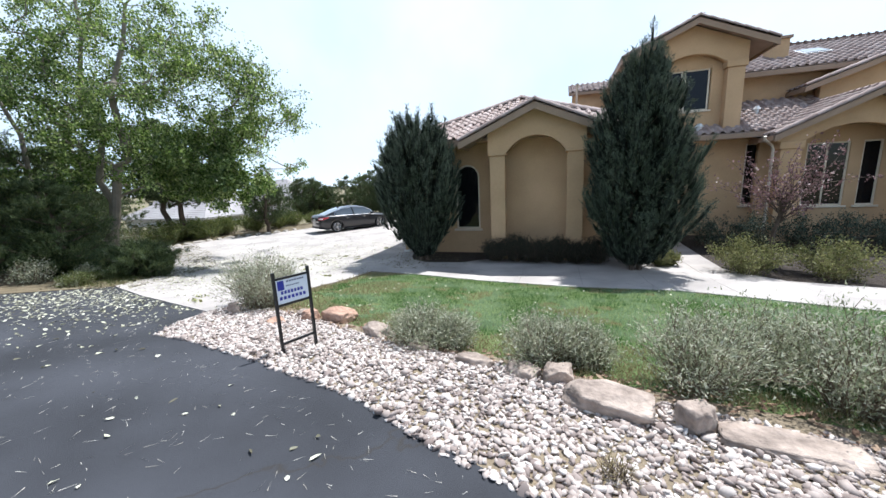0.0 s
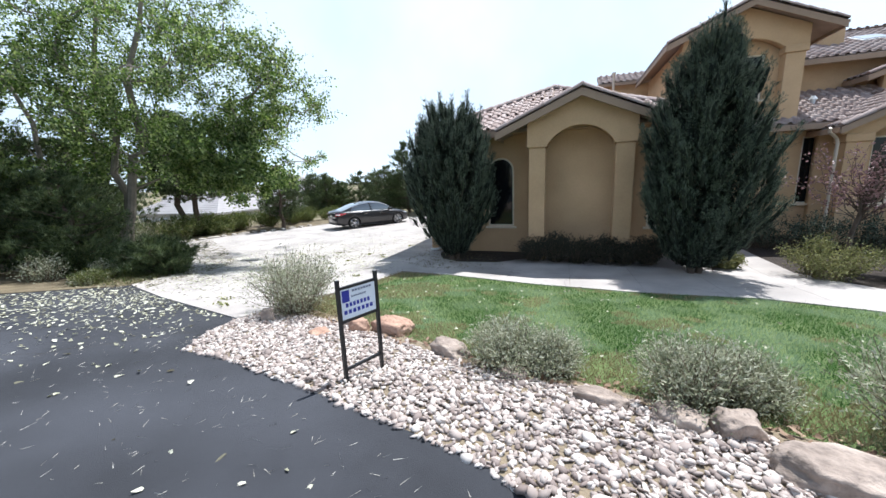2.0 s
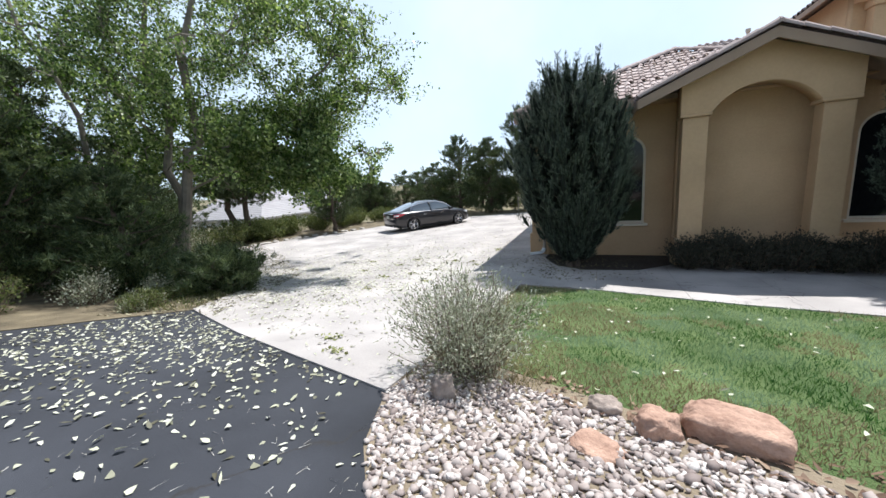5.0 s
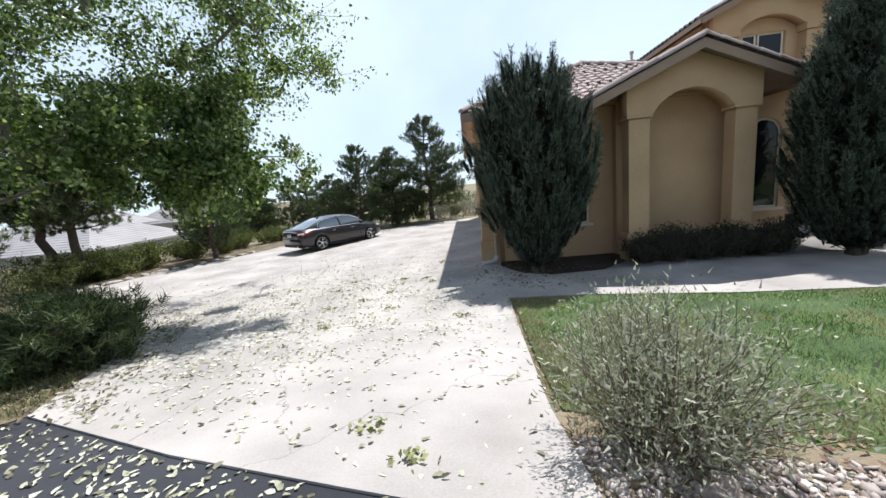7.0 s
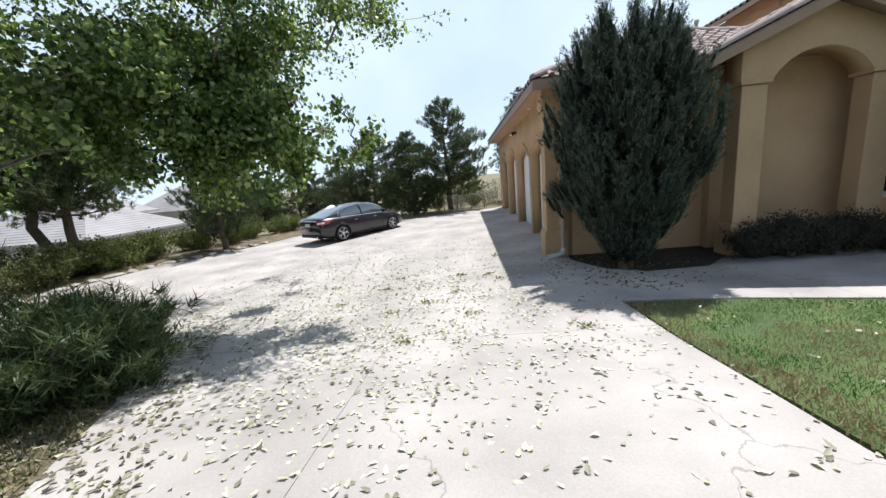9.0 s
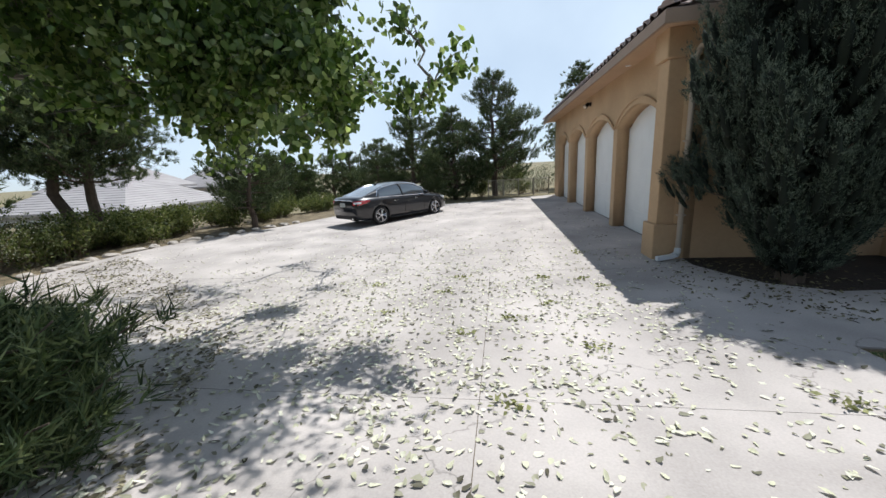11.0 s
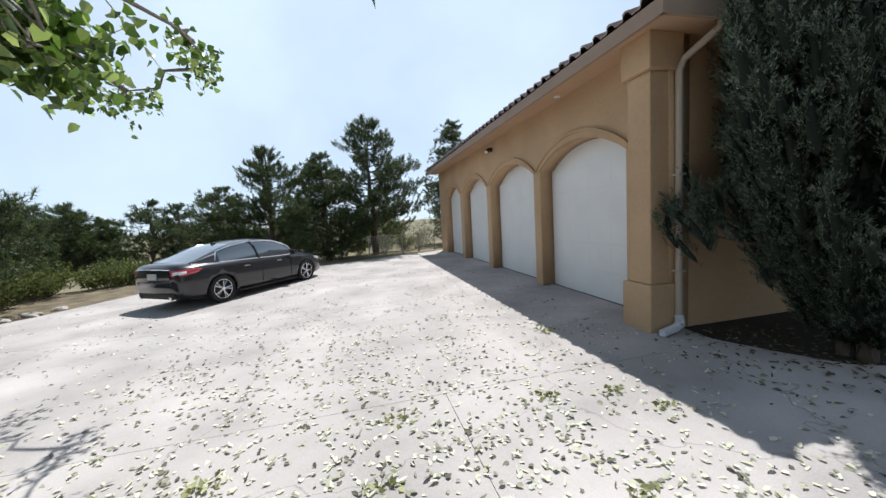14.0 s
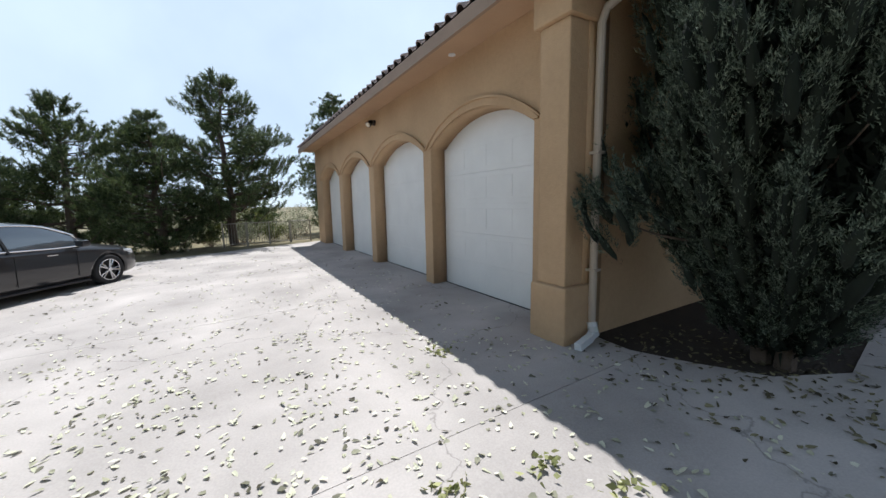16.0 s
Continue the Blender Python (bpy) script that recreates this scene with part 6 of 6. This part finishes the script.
for nm, sel, m, lab in (("grass", ~dry, GRASS, "short green lawn grass"), ("dry_grass", dry, DRY, "straw-coloured dry grass in the lawn")):
    q = pos[sel]
    k = len(q)
    v, f = blades(q, rt.normal(size=(k, 3)) * np.array([0.5, 0.5, 0.15]) + np.array([0, 0, 1.0]), rt.uniform(0.03, 0.075, k), rt.uniform(0.003, 0.006, k), rng=rt)
    tagged(joined(nm, v, f, m), lab, "grass", kind="stuff")

# ---- fallen leaves ----
FALLEN = varied("fallen_leaf", (0.07, 0.06, 0.035), (0.86, 0.84, 0.70), 0.6, translucent=0.1, mid=(0.68, 0.67, 0.48))
DRIVE = [(-5.5, 4.2), (-5.45, 9.4), (-5.42, 10.9), (-5.6, 12.6), (-5.8, 26), (-15.6, 23.8), (-19.5, 15.3), (-19.6, 12.0), (-16.9, 10.0), (-13.3, 8.6), (-12.2, 8.1), (-10.5, 5.7)]
ROADP = [(1.0, -2), (0.9, 1.2), (-0.7, 1.75), (-3.0, 2.4), (-4.75, 2.75), (-5.6, 4.05), (-10.4, 5.5), (-11.4, 3.4), (-12.6, -2)]
rt = np.random.default_rng(35)


def scatter_leaves(poly, n, lo, hi, dens, lift, seed):
    rng = np.random.default_rng(seed)
    got = []
    for x, y in rng.uniform(lo, hi, (n, 2)):
        if inside(poly, x, y) and rng.uniform() < dens(x, y):
            got.append((x, y))
    got = np.array(got)
    k = len(got)
    pos = np.column_stack([got, gz(got[:, 0], got[:, 1]) + lift + rng.uniform(0.002, 0.007, k)])
    a = rng.uniform(0, 6.28, k)
    d = np.column_stack([np.cos(a), np.sin(a), rng.normal(size=k) * 0.18])
    s = np.column_stack([-np.sin(a), np.cos(a), rng.normal(size=k) * 0.25])
    L, w = rng.uniform(0.028, 0.080, k)[:, None], rng.uniform(0.007, 0.020, k)[:, None]
    curl, nip = rng.uniform(0.0, 0.8, (2, k, 1)), rng.uniform(-0.2, 0.9, (k, 1))
    z = np.array([0, 0, 1.0])
    v = np.stack([pos, pos + d * L * 0.18 + s * w + z * w * curl[0], pos + d * L * 0.6 + s * w * 0.85 + z * w * curl[1], pos + d * L + z * w * nip, pos + d * L * 0.6 - s * w * 0.85 + z * w * curl[0], pos + d * L * 0.18 - s * w + z * w * curl[1]], axis=1).reshape(-1, 3)
    o = np.arange(k)[:, None] * 6
    return v, np.concatenate([o + np.array([[0, 1, 2, 3]]), o + np.array([[0, 3, 4, 5]])], axis=0)


def drive_density(x, y):
    c = math.exp(-((x + 9.8) / 3.2) ** 2 - ((y - 10.0) / 4.2) ** 2) + 0.06
    return 1.6 * c * (0.28 + 1.3 * max(0, noise.noise(Vector((x * 1.1, y * 1.1, 2)))) + 1.2 * max(0, noise.noise(Vector((x * 3.7, y * 3.7, 7)))))


def road_density(x, y):
    return math.exp(-((x + 9.0) / 2.6) ** 2 - ((y - 4.3) / 1.6) ** 2) + 0.018


v, f = scatter_leaves(DRIVE, 70000, (-19.5, 4.2), (-5.4, 26), drive_density, 0.022, 1)
tagged(joined("fallen_leaves", v, f, FALLEN), "dry yellow-green leaves scattered on concrete", "leaves", kind="stuff")
v, f = scatter_leaves(ROADP, 22000, (-12.6, -2), (1, 5.5), road_density, 0.002, 2)
tagged(joined("fallen_leaves", v, f, FALLEN), "pale dry leaves scattered on asphalt", "leaves", kind="stuff")
BEDP = [(-6.2, 12.7), (-6.0, 10.6), (-4.6, 9.8), (-2.5, 10.2), (-3.0, 12.2), (-5.0, 12.8)]
v, f = scatter_leaves(BEDP, 2600, (-6.2, 9.8), (-2.5, 12.8), lambda x, y: 0.75 * math.exp(-abs(x + 4.8) / 0.8), 0.022, 5)
tagged(joined("fallen_leaves", v, f, varied("withered_leaf", (0.05, 0.04, 0.025), (0.30, 0.27, 0.15), 0.8)), "withered brown leaves at the edge of the bed", "leaves", kind="stuff")
EDGEP = [(-9.6, 5.4), (-10.9, 7.6), (-12.0, 9.6), (-15.0, 12.0), (-19.4, 14.6), (-19.6, 12.0), (-17.2, 9.4), (-13.0, 6.2), (-11.4, 4.6)]
v, f = scatter_leaves(EDGEP, 44000, (-19.6, 4.6), (-9.6, 14.6), lambda x, y: 0.9 * (0.3 + 2.2 * max(0, noise.noise(Vector((x * 1.3 + y * 0.5, y * 2.2, 3))))), 0.021, 7)
tagged(joined("fallen_leaves", v, f, varied("brown_leaf", (0.05, 0.04, 0.025), (0.42, 0.38, 0.25), 0.8)), "brown leaves along the driveway edge", "leaves", kind="stuff")
v, f = scatter_leaves(LAWN, 900, (-5.5, 3), (3, 9.4), lambda x, y: 0.35 * math.exp(-(x + 5) / 3.5), 0.03, 3)
tagged(joined("fallen_leaves", v, f, FALLEN), "dry leaves lying in the grass", "leaves", kind="stuff")
rng = np.random.default_rng(6)
pts = rng.uniform((-7, 0.0), (0.3, 3.6), (1150, 2))
pts = np.array([p for p in pts if inside(ROADP, *p)])
a = rng.uniform(0, 6.28, len(pts))
v, f = blades(np.column_stack([pts, gz(pts[:, 0], pts[:, 1]) + 0.006]), np.column_stack([np.cos(a), np.sin(a), np.zeros(len(a)) + 0.02]), rng.uniform(0.03, 0.095, len(a)), 0.0019, rng=rng)
tagged(joined("pine_needles", v, f, varied("bleached_straw", (0.38, 0.35, 0.30), (0.66, 0.63, 0.57), 0.8)), "straw-coloured pine needles on asphalt", "needles", kind="stuff")

BANKP = [(-4.4, 4.95), (-2.9, 4.35), (-1.8, 3.85), (-0.7, 3.6), (0.1, 3.3), (0.9, 3.1), (1.9, 2.9), (3.4, 2.5), (3.4, 2.1), (1.9, 2.45), (0.9, 2.65), (0.1, 2.9), (-0.7, 3.2), (-1.8, 3.4), (-2.9, 3.9), (-4.3, 4.45)]
v, f = scatter_leaves(BANKP, 9000, (-4.4, 2.1), (3.4, 4.95), lambda x, y: 0.35 + 0.9 * max(0, noise.noise(Vector((x * 2.5, y * 2.5, 9)))), 0.012, 9)
tagged(joined("fallen_leaves", v, f, varied("red_brown_litter", (0.10, 0.055, 0.035), (0.42, 0.30, 0.21), 0.85, mid=(0.24, 0.15, 0.10))), "red-brown litter between the lawn and the river rock", "leaves", kind="stuff")
# weeds along both edges of the concrete
rng = np.random.default_rng(44)
WEEDP = [(-10.55, 5.6), (-10.95, 6.45), (-11.35, 6.95), (-12.3, 8.0), (-13.4, 8.4), (-15.1, 9.1), (-16.9, 9.8), (-16.6, 8.2), (-13.6, 6.4), (-11.3, 4.9)]
WEED_EDGE = [(-5.5, 4.3), (-5.5, 9.2), (-5.2, 9.2), (-5.05, 5.6), (-4.2, 4.85), (-4.5, 4.45)]
for nm, poly, lo, hi, n, most, m, lab in (("weeds", WEEDP, (-16.6, 4.9), (-10.3, 11.8), 34000, 0.20, SCRUB, "grey-green weeds along the driveway edge"), ("dry_weeds", WEEDP, (-16.6, 4.9), (-10.3, 11.8), 16000, 0.16, DRY, "dry straw-coloured weeds along the driveway edge"), ("dry_weeds", WEED_EDGE, (-5.5, 4.3), (-4.2, 9.2), 6500, 0.11, DRY, "dry weeds where the lawn meets concrete")):
    q = rng.uniform(lo, hi, (n, 2))
    q = np.array([p for p in q if inside(poly, *p) and noise.noise(Vector((p[0] * 2.2, p[1] * 2.2, 5))) > rng.uniform(-0.5, 0.2)])
    k = len(q)
    v, f = blades(np.column_stack([q, gz(q[:, 0], q[:, 1]) - 0.005]), rng.normal(size=(k, 3)) * np.array([0.6, 0.6, 0.2]) + np.array([0, 0, 1.0]), rng.uniform(0.04, most, k), rng.uniform(0.004, 0.009, k), rng=rng)
    tagged(joined(nm, v, f, m), lab, "weeds", kind="stuff")

# small leafy sprigs that fell on the concrete
SPRIG = varied("fallen_green_leaf", (0.16, 0.18, 0.05), (0.56, 0.56, 0.27), 0.6, translucent=0.2)
rng = np.random.default_rng(12)
chunks = []
for cx, cy in [(-7.35, 11.75), (-7.1, 11.35), (-8.0, 10.6), (-9.1, 9.6), (-8.5, 10.1), (-7.0, 13.6), (-10.2, 10.3), (-9.5, 11.2), (-7.7, 9.3), (-6.9, 5.1), (-6.5, 4.7), (-8.6, 8.2), (-9.3, 12.0), (-7.9, 11.9), (-10.8, 11.6), (-6.3, 8.4)]:
    k = 26
    p = np.column_stack([cx + rng.normal(size=k) * 0.075, cy + rng.normal(size=k) * 0.055])
    p = np.column_stack([p, gz(p[:, 0], p[:, 1]) + 0.024 + rng.uniform(0, 0.035, k)])
    chunks.append(blades(p, rng.normal(size=(k, 3)) * np.array([1, 1, 0.35]), rng.uniform(0.04, 0.075, k), rng.uniform(0.014, 0.024, k), 0.3, True, rng))
v, f = merge(chunks)
tagged(joined("leaf_sprigs", v, f, SPRIG), "yellow-green leaf sprigs lying on concrete", "leaves", kind="stuff")
for i, (tx, ty, h) in enumerate(((0.33, 1.86, 0.10), (1.5, 1.7, 0.09))):
    shrub("dry_tuft", "dry straw-coloured grass tuft among river rock", tx, ty, h, h * 1.1, 300 + i, DRY, 40, 8, 0.05, 0.0025, 0.7, wood=TWIG, category="grass tuft", group="dry tufts")

# ---- pieces of the roofs ----
for plate, m in ROOF_PIECES[:300]:
    t = new("tile", TILE_ME)
    t.parent = plate
    t.matrix_world = m
if len(ROOF_PIECES) > 300:
    vs = [TV @ np.array(m)[:3, :3].T + np.array(m)[:3, 3] for _, m in ROOF_PIECES[300:]]
    fs = [TF + i * len(TV) for i in range(len(vs))]
    tagged(joined("roof_tiles", np.concatenate(vs), np.concatenate(fs), TILE_REST, ROOF_PIECES[300][0]), kind="stuff")

# ---- pieces of the rock bed ----
BED_OB = bpy.data.objects["rock_bed"]
SHAPE_ME = []
for vs, fs in SHAPES:
    me = bpy.data.meshes.new("stone")
    me.from_pydata(vs.tolist(), [], fs.tolist())
    me.polygons.foreach_set("use_smooth", np.ones(len(fs), dtype=bool))
    me.materials.append(PEBBLE)
    SHAPE_ME.append(me)
for m, k in NEAR_PEBBLES:
    s = new("stone", SHAPE_ME[k])
    s.parent = BED_OB
    s.matrix_world = m
